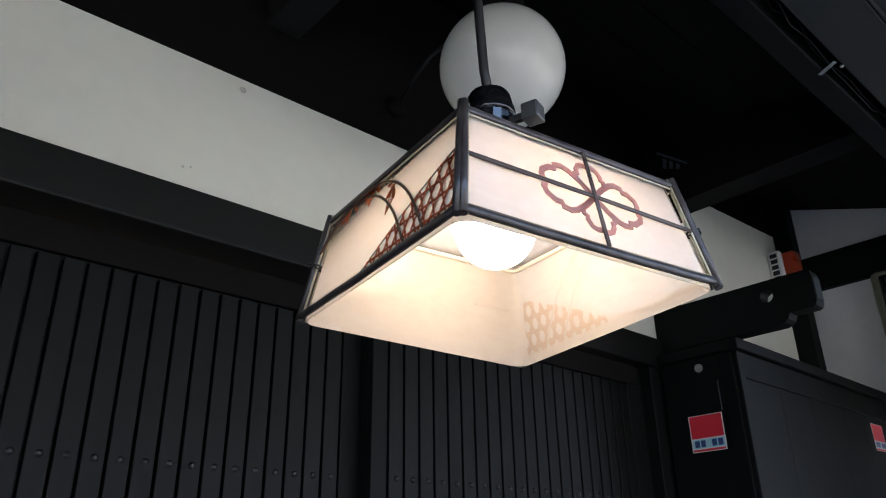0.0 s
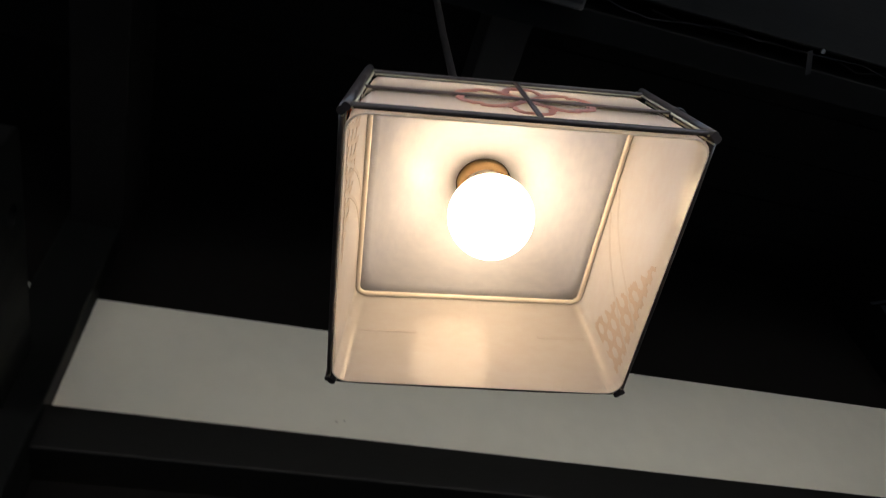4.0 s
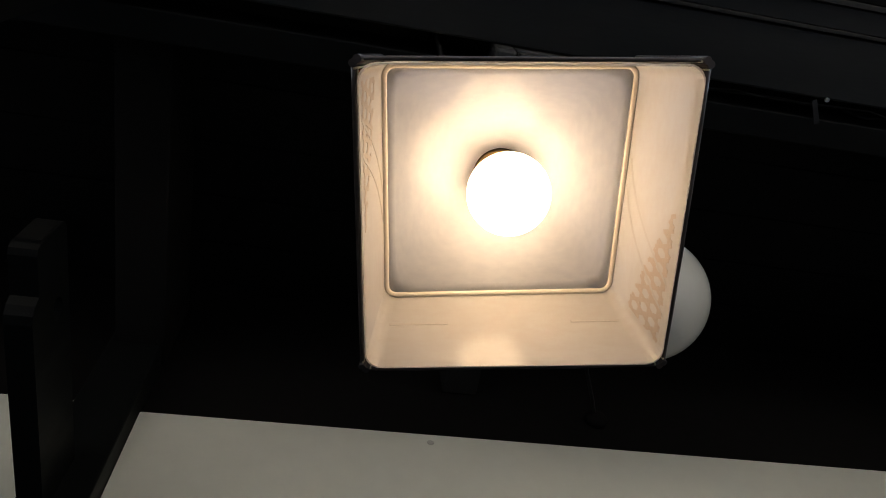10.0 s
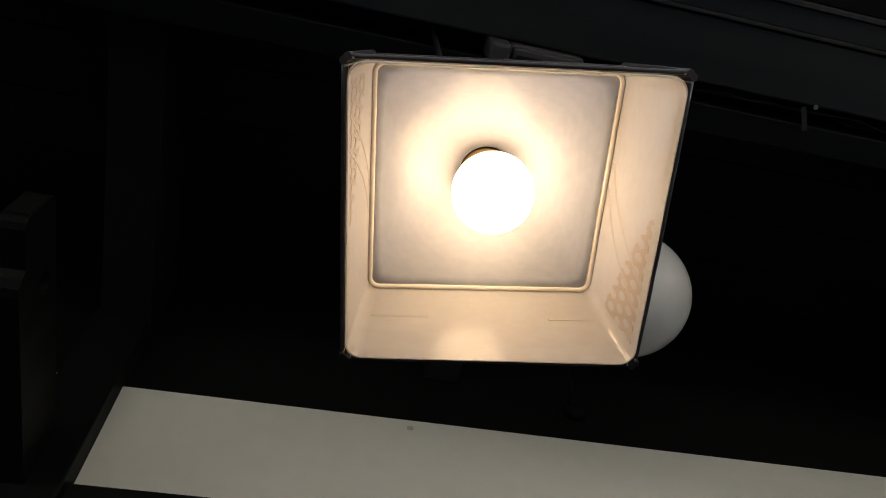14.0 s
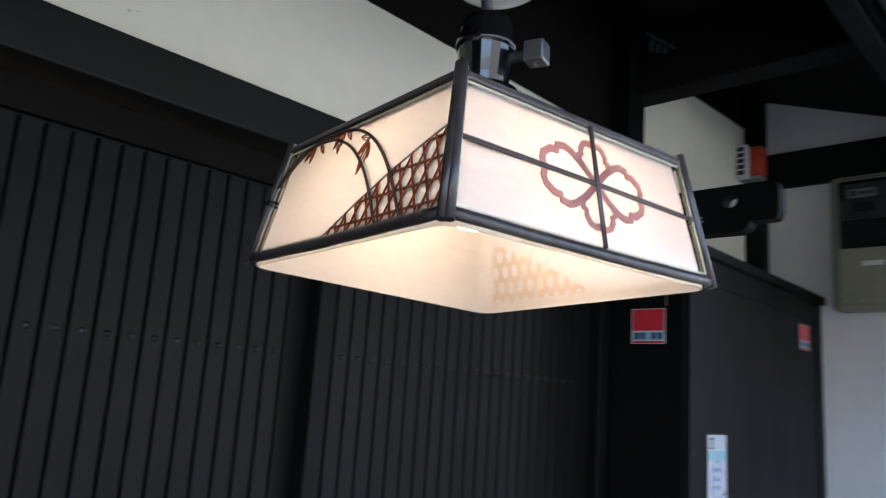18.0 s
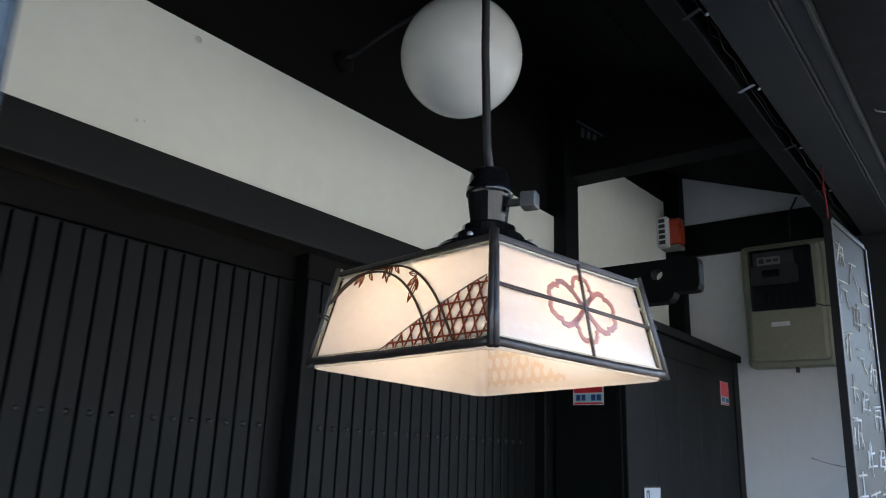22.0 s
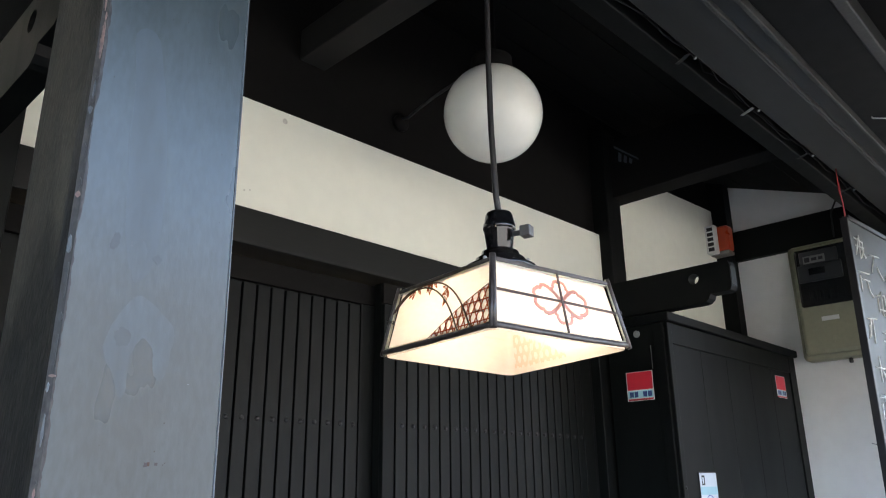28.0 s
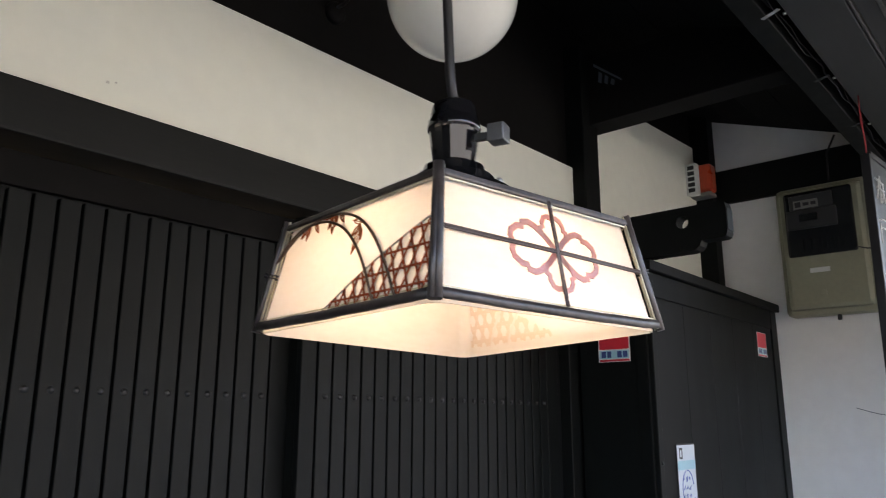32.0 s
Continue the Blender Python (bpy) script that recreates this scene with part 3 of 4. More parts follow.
# ---- bracket arms with a round hole through them ----
def bracket_arm(x0, x1, dy):
    hy, hz, hr = 0.386, 2.28, 0.018
    arc_f = [(hy - hr * math.sin(radians(a)), hz + hr * math.cos(radians(a))) for a in range(0, 181, 15)]
    front = [(hy, 2.323), (0.275, 2.323), (0.265, 2.318), (0.262, 2.308), (0.262, 2.234), (0.266, 2.224), (0.275, 2.22), (0.335, 2.22), (0.341, 2.206), (0.352, 2.197), (0.365, 2.194), (hy, 2.194)]
    front = [(hy, 2.194)] + [(p, q) for p, q in arc_f[::-1]] + [(hy, 2.323)] + front[1:-1]
    back = [(hy, 2.323)] + [(2 * hy - p, q) for p, q in arc_f] + [(hy, 2.194), (0.694 - dy, 2.194), (0.694 - dy, 2.323)]
    bm = prism([(p + dy, q) for p, q in front], "x", x0, x1)
    b2 = prism([(p + dy, q) for p, q in back], "x", x0, x1)
    me = bpy.data.meshes.new("tmp")
    b2.to_mesh(me)
    b2.free()
    bm.from_mesh(me)
    bpy.data.meshes.remove(me)
    arm = thing("bracket_arm", ((x0 + x1) / 2, 0.45 + dy, 2.194), "black wooden bracket arm with a round hole", "bracket", "bracket arms")
    part("arm", bm, BLACK_WOOD, arm)
    part("end_cap", box(x0 + 0.002, x1 - 0.002, 0.2595 + dy, 0.2618 + dy, 2.24, 2.302, 0.0008), LINTEL, arm, "worn end grain")
    return arm


bracket_arm(1.492, 1.538, 0.0)
bracket_arm(-0.545, -0.508, 0.0)

# ---- tall black cabinet ----
cab = thing("cabinet", (2.045, 0.615, 0), "tall black cabinet with a narrow overhanging top", "cabinet")
part("body", box(1.475, 2.6, 0.5, 0.72, 0, 2.15, 0.002), CABINET, cab)
part("top", box(1.455, 2.612, 0.474, 0.72, 2.152, 2.182, 0.003), CABINET, cab, "overhanging top board")
part("rail", box(1.476, 2.6, 0.489, 0.5, 2.08, 2.15, 0.002), CABINET, cab)
part("stile", box(1.472, 1.5, 0.487, 0.5, 0.02, 2.15, 0.0025), CABINET, cab, "front corner stile with a worn edge")
part("stile", box(2.535, 2.6, 0.487, 0.5, 0.02, 2.15, 0.002), CABINET, cab)
for k in range(5):
    w = (2.533 - 1.502) / 5
    part("front_board", box(1.502 + k * w, 1.502 + (k + 1) * w - 0.0006, 0.4925, 0.5, 0.02, 2.079, 0.001), CABINET, cab)
side = part("side_panel", box(1.468, 1.475, 0.502, 0.718, 0.02, 2.15, 0.001), CABINET, cab)
part("side_batten", box(1.464, 1.468, 0.502, 0.536, 0.02, 2.148, 0.001), CABINET, side)
lock = lathe([(0.012, 0), (0.012, 0.004), (0.008, 0.005), (0.0075, 0.003), (0.004, 0.003), (0.0035, 0.006)], 20)
bmesh.ops.transform(lock, matrix=pose(1.468, 0.6, 2.122, 0, -90, 0), verts=lock.verts)
part("lock", lock, STEEL, side, "round steel lock")
part("scratch", box(1.4676, 1.4684, 0.551, 0.5535, 2.0, 2.078), STEEL, side, "pale vertical scratch")
for z in (1.62, 1.44):
    scr = lathe([(0.005, 0), (0.005, 0.002), (0.002, 0.004)], 12)
    bmesh.ops.transform(scr, matrix=pose(1.487, 0.487, z, 90), verts=scr.verts)
    part("screw", scr, IRON, cab)


# ---- stickers, the card and the alarm box ----
def alarm_sticker(name, at, w, h, axis):
    """A red square over a pale strip with dark bars; axis: the way its face looks."""
    d = thing(name, at, "red and pale blue alarm sticker with dark bars", "sticker", "alarm stickers")
    ex = Vector((0, -1, 0)) if axis == "-x" else Vector((1, 0, 0))
    nrm = Vector((-1, 0, 0)) if axis == "-x" else Vector((0, -1, 0))
    m = Matrix((ex, Vector((0, 0, 1)), nrm)).transposed().to_4x4()

    def leaf(nm, a0, a1, b0, b1, lift, material):
        bm = box(a0 * w, a1 * w, b0 * h, b1 * h, lift, lift + 0.0004)
        bmesh.ops.transform(bm, matrix=m, verts=bm.verts)
        return part(nm, bm, material, d, local=True)
    leaf("backing", -0.5, 0.5, 0, 1, 0.0003, WHITE_LABEL)
    leaf("red_square", -0.47, 0.47, 0.37, 0.98, 0.0008, RED_LABEL)
    leaf("red_strip", -0.47, 0.47, 0.015, 0.075, 0.0008, RED_LABEL)
    leaf("blue_strip", -0.47, 0.47, 0.1, 0.34, 0.0008, PALE_BLUE)
    for a, b in ((-0.4, -0.26), (-0.22, -0.09), (0.1, 0.24), (0.28, 0.42)):
        leaf("print_bar", a, b, 0.13, 0.31, 0.0013, NAVY)
    return d


alarm_sticker("alarm_sticker", (1.468, 0.605, 1.898), 0.1, 0.097, "-x")
alarm_sticker("alarm_sticker", (2.418, 0.4925, 1.966), 0.1, 0.09, "-y")

card = thing("notice_card", (1.65, 0.492, 1.489), "white and pale blue notice card with blue handwriting", "notice")
part("backing", box(1.586, 1.714, 0.49, 0.4922, 1.489, 1.669), NAVY_BLACK, card, "black card edge")
part("paper", box(1.59, 1.71, 0.4892, 0.49, 1.493, 1.665), CARD, card)
part("blue_band", box(1.59, 1.71, 0.4886, 0.4892, 1.597, 1.622), PALE_BLUE, card)
part("emblem", box(1.603, 1.624, 0.4886, 0.4892, 1.627, 1.658, 0.0002), NAVY_BLACK, card, "small dark emblem")
part("emblem_gap", box(1.607, 1.615, 0.488, 0.4886, 1.632, 1.652), CARD, card)
part("ring", tube([(1.65 + 0.038 * math.cos(a), 0.489, 1.545 + 0.05 * math.sin(a)) for a in np.linspace(0.2, 5.4, 30)], 0.0012, 6), PRINT_BLUE, card, "drawn blue ring")
rng = random.Random(11)
for r in range(3):
    for c in range(3):
        x, z = 1.624 + c * 0.02, 1.572 - r * 0.024
        pts = [(x + rng.uniform(-0.007, 0.007), 0.4888, z + rng.uniform(-0.008, 0.008)) for _ in range(6)]
        part("pen_stroke", tube(pts, 0.0009, 5), PRINT_BLUE, card)
part("arrow", prism([(1.69, 1.5), (1.705, 1.506), (1.692, 1.518)], "y", 0.4886, 0.4892), NAVY_BLACK, card)

siren = thing("alarm_box", (2.5, 0.7, 2.65), "narrow white alarm box with a red flash lens", "alarm")
part("case", box(2.446, 2.479, 0.7, 0.748, 2.652, 2.79, 0.004), WHITE_LABEL, siren)
for k in range(5):
    part("print_bar", box(2.4448, 2.4462, 0.71, 0.738, 2.664 + k * 0.0245, 2.681 + k * 0.0245), NAVY_BLACK, siren)
part("lens", box(2.4815, 2.547, 0.654, 0.748, 2.668, 2.79, 0.012), ORANGE, siren, "orange-red flash lens")
part("lens_foot", box(2.483, 2.546, 0.658, 0.748, 2.65, 2.667, 0.005), SENSOR_GREY, siren, "pale grey foot")

# ---- globe lamp ----
gx, gy, gz, gr = 0.4564, 0.3628, 2.4971, 0.1208
g = thing("globe_lamp", (gx, gy, gz - gr), "round milk-glass ceiling globe, unlit", "lamp")
bm = lathe([(gr * math.sin(radians(a)), gz - gr * math.cos(radians(a))) for a in [1.5] + list(range(6, 164, 5))] + [(0.045, gz + 0.122)], 48, None, (gx, gy))
part("globe", bm, MILK, g, "milk-glass globe")
part("gallery", lathe([(0.05, gz + 0.112), (0.052, gz + 0.118), (0.052, gz + 0.15), (0.03, gz + 0.165), (0.012, gz + 0.17), (0.012, roof_z(gy) + 0.004)], 28, None, (gx, gy)), DARK_BOARD, g, "dark metal holder")
part("supply_cable", tube([(gx - 0.01, gy + 0.02, gz + 0.15), (gx - 0.05, gy + 0.05, gz + 0.1), (gx - 0.06, gy + 0.14, gz + 0.08), (gx - 0.02, gy + 0.24, gz + 0.1), (0.478, 0.69, 2.618), (0.508, 0.752, 2.648)], 0.004), RUBBER, g)
bm = lathe([(0.026, 0), (0.026, 0.012), (0.018, 0.02), (0.006, 0.022)], 20)
bmesh.ops.transform(bm, matrix=pose(0.508, 0.759, 2.635, 90), verts=bm.verts)
part("outlet", bm, DARK_BOARD, g, "round dark cable outlet")

# ---- electric meter ----
meter = thing("electric_meter", (2.57, 0.265, 2.12), "aged cream electric meter box with a smoked window", "meter")
case = part("case", box(2.545, 2.62, 0.095, 0.432, 2.12, 2.632, 0.022), CREAM_PLASTIC, meter)
part("front", box(2.52, 2.55, 0.115, 0.412, 2.14, 2.612, 0.018), CREAM_PLASTIC, case)
win = part("window", box(2.512, 2.522, 0.15, 0.39, 2.345, 2.598, 0.008), SMOKED, case, "smoked clear window")
part("meter_body", box(2.506, 2.513, 0.205, 0.383, 2.45, 2.527, 0.006), GREY_PLASTIC, win)
part("meter_top", box(2.508, 2.513, 0.215, 0.37, 2.5285, 2.585, 0.004), GREY_PLASTIC, win)
part("display", box(2.503, 2.507, 0.265, 0.353, 2.53, 2.563, 0.001), SENSOR_GREY, win, "pale label with dark marks")
for k in range(3):
    part("label_mark", box(2.5022, 2.503, (0.326, 0.297, 0.272)[k], (0.347, 0.318, 0.29)[k], 2.536 + 0.004 * (k > 0), 2.557 - 0.004 * (k > 0)), NAVY_BLACK, win)
part("readout", box(2.502, 2.507, 0.272, 0.337, 2.479, 2.508, 0.001), SMOKED, win, "dark readout strip")
for k in range(6):
    part("terminal", box(2.507, 2.513, 0.19 + k * 0.028, 0.21 + k * 0.028, 2.365, 2.41, 0.002), SMOKED, win)
part("maker_label", box(2.517, 2.5205, 0.252, 0.321, 2.279, 2.297, 0.0008), WHITE_LABEL, case)
part("seal", box(2.516, 2.5205, 0.272, 0.289, 2.188, 2.212, 0.001), CREAM_PLASTIC, case)
part("fixing_screw", lathe([(0.007, 2.1), (0.008, 2.104), (0.008, 2.118), (0.004, 2.122)], 12, None, (2.57, 0.25)), IRON, case)
part("wire", tube([(2.516, 0.16, 2.36), (2.51, 0.12, 2.345), (2.515, 0.06, 2.34), (2.53, 0.0, 2.36), (2.56, -0.024, 2.38)], 0.0025, 6), RUBBER, meter)
part("lead_wire", tube([(2.6, 0.24, 2.62), (2.585, 0.235, 2.68), (2.583, 0.23, 2.76), (2.6, 0.2, 2.83)], 0.004, 6), RUBBER, meter)

# thin dark grey line drawn across the end wall
solid("wall_crack", tube([(2.6195, 0.243, 1.779), (2.6193, 0.205, 1.766), (2.6193, 0.172, 1.757), (2.6193, 0.12, 1.748), (2.6195, 0.06, 1.742)], 0.0013, 6), LINE_GREY, "thin grey line across the plaster end wall", "crack")

# ---- hanging blackboard ----
bb_at = Vector((1.705, -0.083, 1.35))
bb = thing("blackboard", bb_at, "narrow hanging blackboard with white chalk writing", "sign")
bb.rotation_euler = (0, radians(2.3), radians(-6.2))
part("board", box(-0.15, 0.15, -0.006, 0.006, 0.005, 1.04, 0.001), BLACKBOARD, bb, local=True)
for side in (-1, 1):
    part("frame_side", box(min(side * 0.151, side * 0.168), max(side * 0.151, side * 0.168), -0.011, 0.011, 0, 1.045, 0.002), NAVY_BLACK, bb, local=True)
part("frame_end", box(-0.1505, 0.1505, -0.01, 0.01, 1.041, 1.056, 0.002), NAVY_BLACK, bb, local=True)
part("frame_end", box(-0.1505, 0.1505, -0.01, 0.01, -0.012, 0.004, 0.002), NAVY_BLACK, bb, local=True)
rng = random.Random(21)
for c, (x, n) in enumerate(((-0.1, 7), (0.0, 7), (0.1, 6))):
    z = 1.0 - 0.035 * c
    for k in range(n):
        size = rng.uniform(0.075, 0.1)
        jot = lambda: rng.uniform(-0.05, 0.05) * size
        strokes = rng.sample([((-0.42, -0.12), (0.42, -0.06)), ((-0.36, -0.42), (0.36, -0.38)), ((0.02, 0.0), (-0.02, -0.95)), ((-0.05, -0.1), (-0.2, -0.5), (-0.44, -0.8)),
                              ((-0.38, -0.72), (0.4, -0.7)), ((-0.34, -0.2), (0.34, -0.16), (0.3, -0.6), (0.1, -0.85)), ((0.12, -0.45), (0.3, -0.7), (0.46, -0.85)), ((-0.3, -0.3), (-0.32, -0.8))], rng.choice((3, 4, 5)))
        for line in strokes:
            part("chalk_stroke", tube([(x + u * size + jot(), -0.0062, z + w * size + jot()) for u, w in line], 0.0027, 5), CHALK, bb, local=True)
        z -= size * 1.05 + rng.uniform(0.02, 0.05)
for x in (-0.15,):
    part("red_cord", tube([(x, 0, 1.052), (x + 0.006, 0.002, 1.1), (x - 0.002, 0.004, 1.14), (x + 0.002, 0.004, 1.215)], 0.002, 6), RED_CORD, bb, local=True)
    part("red_cord", tube([(x + 0.008, 0.001, 1.052), (x + 0.002, 0.002, 1.12), (x + 0.006, 0.004, 1.17)], 0.0015, 6), RED_CORD, bb, local=True)

# ---- wiring along the eave beam ----
rng = random.Random(8)
for n in range(2):
    pts, x = [], 0.3 + 0.1 * n
    while x < 2.5:
        pts.append((x, -0.016 + rng.uniform(-0.009, 0.009), 2.624 + rng.uniform(-0.016, 0.01)))
        x += rng.uniform(0.04, 0.11)
    solid("cable", tube(pts, 0.0013 + 0.0006 * n, 6), DARK_BOARD if n else RUBBER, "thin black cable clipped along the beam", "cable", group="beam cables")
for x, z in ((0.72, 2.6), (1.09, 2.6), (1.5, 2.6), (1.9, 2.6)):
    cl = thing("cable_clip", (x, -0.012, 2.59), "bright metal strap clip under the beam gap" if x == 1.09 else "dull iron strap clip under the beam gap", "clip", "cable clips")
    bm = box(-0.005, 0.005, -0.022, 0.025, 0.0085, 0.0095)
    bmesh.ops.rotate(bm, verts=bm.verts, matrix=Matrix.Rotation(radians(-28), 3, "Z"))
    part("strap", bm, STEEL if x == 1.09 else IRON, cl, local=True)
    part("screw", lathe([(0.004, 0.004), (0.0045, 0.0082), (0.002, 0.0084)], 10, None, (0.012, -0.024)), STEEL, cl, local=True)
sensor = thing("sensor_lamp", (0.19, -0.017, 2.566), "grey plastic sensor fitting with a dark slot", "sensor")
part("body", box(0.137, 0.27, -0.034, 0.0, 2.585, 2.64, 0.004), SENSOR_DIM, sensor)
part("lower_body", box(0.14, 0.268, -0.031, -0.002, 2.568, 2.5845, 0.003), SENSOR_DIM, sensor)
part("cap", box(0.098, 0.135, -0.035, 0.0, 2.564, 2.64, 0.006), SENSOR_DIM, sensor, "rounded end cap")
part("slot", box(0.146, 0.262, -0.02, -0.013, 2.5665, 2.5685), NAVY_BLACK, sensor, "dark slot")
vent = thing("wall_vent", (1.547, 0.614, 2.8), "small pale slotted vent on the dark tie beam", "vent")
part("backing", prism([(0.67, 2.874), (0.572, 2.792), (0.67, 2.788)], "x", 1.546, 1.5495), DARK_BOARD, vent)
part("frame", prism([(0.668, 2.882), (0.57, 2.799), (0.57, 2.792), (0.668, 2.872)], "x", 1.542, 1.5455), VENT_GREY, vent, "slanting top bar")
for k in range(3):
    y = 0.65 - k * 0.022
    z = 2.872 - (0.668 - y) * 0.84
    part("slot", prism([(y, z - 0.008), (y - 0.011, z - 0.018), (y - 0.007, z - 0.018 - 0.034 * (1 - 0.25 * k)), (y + 0.004, z - 0.01 - 0.034 * (1 - 0.25 * k))], "x", 1.543, 1.5455), VENT_GREY, vent)
for x, z, r in ((0.112, 2.491, 0.008), (0.016, 2.282, 0.003), (0.03, 2.286, 0.002)):
    bm = lathe([(r, 0), (r * 0.8, 0.0006), (r * 0.3, 0.0008)], 9)
    bmesh.ops.transform(bm, matrix=pose(x, 0.7402, z, 90), verts=bm.verts)
    solid("plaster_stain", bm, STAIN, "small brownish stain on the plaster band", "stain", group="plaster stains")
rng = random.Random(5)
bm = bmesh.new()
for k in range(24):
    x = -0.44 + k * 0.081
    box(x, x + rng.uniform(0.02, 0.08), 0.7385, 0.7405, 2.225, 2.2335 + 0.002 * x + rng.choice((0, 0.001, 0.002, 0.003)), 0, bm)
solid("lintel_paint_edge", bm, BLACK_WOOD, "uneven black paint line along the lintel top", "paint edge", "structure")


# ---- pendant lamp ----
HB, HT, HH = 0.121, 0.105, 0.0903
SL = math.hypot(HH, HB - HT)
pendant = thing("pendant_lamp", (0.0044, -0.018, 1.8143), "lit pendant lamp, opal shade with dark bars and red cut-outs", "lamp")
pendant.rotation_euler = (radians(-0.1), radians(0.35), radians(-8.9))


def face_matrix(turn):
    """From a face's own (across, up the slope, out) to the lamp."""
    up = Vector((0, HB - HT, HH)).normalized()
    out = Vector((1, 0, 0)).cross(up)
    m = Matrix((Vector((1, 0, 0)), up, out)).transposed().to_4x4()
    return Matrix.Rotation(radians(turn), 4, "Z") @ Matrix.Translation((0, -HB, 0)) @ m


def half_width(h):
    return HB - (HB - HT) * h / SL


def ribbon(points, width, thick=0.0009, closed=False, bm=None, lift=0.0):
    """A flat strip along (across, up) points, lying on the face."""
    bm = bm or bmesh.new()
    pts = [Vector((p[0], p[1])) for p in points]
    n = len(pts)
    rows = []
    for i, p in enumerate(pts):
        a = pts[(i - 1) % n] if closed or i else p
        b = pts[(i + 1) % n] if closed or i < n - 1 else p
        d = (b - a).normalized() * width / 2
        l, r = p + Vector((-d.y, d.x)), p - Vector((-d.y, d.x))
        rows.append([bm.verts.new((q.x, q.y, z)) for q, z in ((l, lift), (l, lift + thick), (r, lift + thick), (r, lift))])
    for i in range(n if closed else n - 1):
        a, b = rows[i], rows[(i + 1) % n]
        for k in range(4):
            bm.faces.new((a[k], a[(k + 1) % 4], b[(k + 1) % 4], b[k]))
    if not closed:
        bm.faces.new(rows[0])
        bm.faces.new(rows[-1][::-1])
    bmesh.ops.recalc_face_normals(bm, faces=bm.faces)
    return bm


def skew(bm):
    """The hand-made shade sags at one lower corner."""
    for v in bm.verts:
        u, w = (v.co.x + HB) / (2 * HB), (v.co.y + HB) / (2 * HB)
        v.co.z -= 0.0065 * max(0.0, u) * max(0.0, w) * min(1.0, max(0.0, 1 - v.co.z / HH))


def on_face(name, bm, material, turn, parent, label=""):
    bmesh.ops.transform(bm, matrix=face_matrix(turn), verts=bm.verts)
    skew(bm)
    return part(name, bm, material, parent, label, local=True)


def square_ring(half, z, r):
    pts = []
    for cx, cy, a0 in ((half - r, half - r, 0), (-half + r, half - r, 90), (-half + r, -half + r, 180), (half - r, -half + r, 270)):
        for k in range(6):
            a = radians(a0 + k * 18)
            pts.append((cx + r * math.cos(a), cy + r * math.sin(a), z))
    return pts


def shade_liner():
    bm = bmesh.new()
    inner = lambda z, r=0.011: square_ring(HB - 0.002 - (HB - HT) * z / HH, z, r)
    rings = [square_ring(HB, -0.003, 0.013), square_ring(HT - 0.0008, HH - 0.001, 0.011), square_ring(HT - 0.0025, HH - 0.0005, 0.01), inner(HH - 0.004, 0.01), inner(0.002, 0.013), square_ring(HB - 0.0012, -0.0052, 0.013), square_ring(HB - 0.0002, -0.005, 0.013)]
    vs = [[bm.verts.new(p) for p in ring] for ring in rings]
    n = len(vs[0])
    for a in range(len(vs)):
        b = (a + 1) % len(vs)
        for i in range(n):
            f = bm.faces.new((vs[a][i], vs[a][(i + 1) % n], vs[b][(i + 1) % n], vs[b][i]))
            f.smooth = a in (0, 3)
    bmesh.ops.recalc_face_normals(bm, faces=bm.faces)
    return bm


liner = shade_liner()
skew(liner)
shade = part("shade", liner, SHADE, pendant, "warm white opal shade", local=True)
PZ = HH - 0.0065
hp = HB - 0.002 - (HB - HT) * PZ / HH
RIM_Z, RIM_R = 0.118, 0.0237


def hipped_top():
    """A low hipped roof of opal, from the square of the shade up to the round hole for the bulb holder."""
    bm = bmesh.new()
    square = []
    for k in range(64):
        a = 2 * math.pi * k / 64
        far = hp / (abs(math.cos(a)) ** 14 + abs(math.sin(a)) ** 14) ** (1 / 14)
        square.append((far * math.cos(a), far * math.sin(a), PZ))
    loops = []
    for lift in (0.0, 0.0022):
        for q in (np.linspace(0, 1, 9) if lift == 0 else np.linspace(1, 0, 9)):
            ring = []
            for x, y, z in square:
                a = math.atan2(y, x)
                cx, cy = RIM_R * math.cos(a), RIM_R * math.sin(a)
                ring.append(bm.verts.new((x + (cx - x) * q, y + (cy - y) * q, PZ + (RIM_Z - PZ) * q + lift)))
            loops.append(ring)
    n = len(square)
    for k in range(len(loops)):
        a, b = loops[k], loops[(k + 1) % len(loops)]
        for i in range(n):
            bm.faces.new((a[i], a[(i + 1) % n], b[(i + 1) % n], b[i])).smooth = k not in (8, 17)
    bmesh.ops.recalc_face_normals(bm, faces=bm.faces)
    return bm


part("top_plate", hipped_top(), SHADE_WHITE, shade, "white opal hipped top", local=True)
part("top_moulding", tube(square_ring(hp - 0.0019, PZ - 0.0002, 0.009), 0.0023, 10, None, True), MOULDING, shade, "rounded moulding round the top plate", local=True)

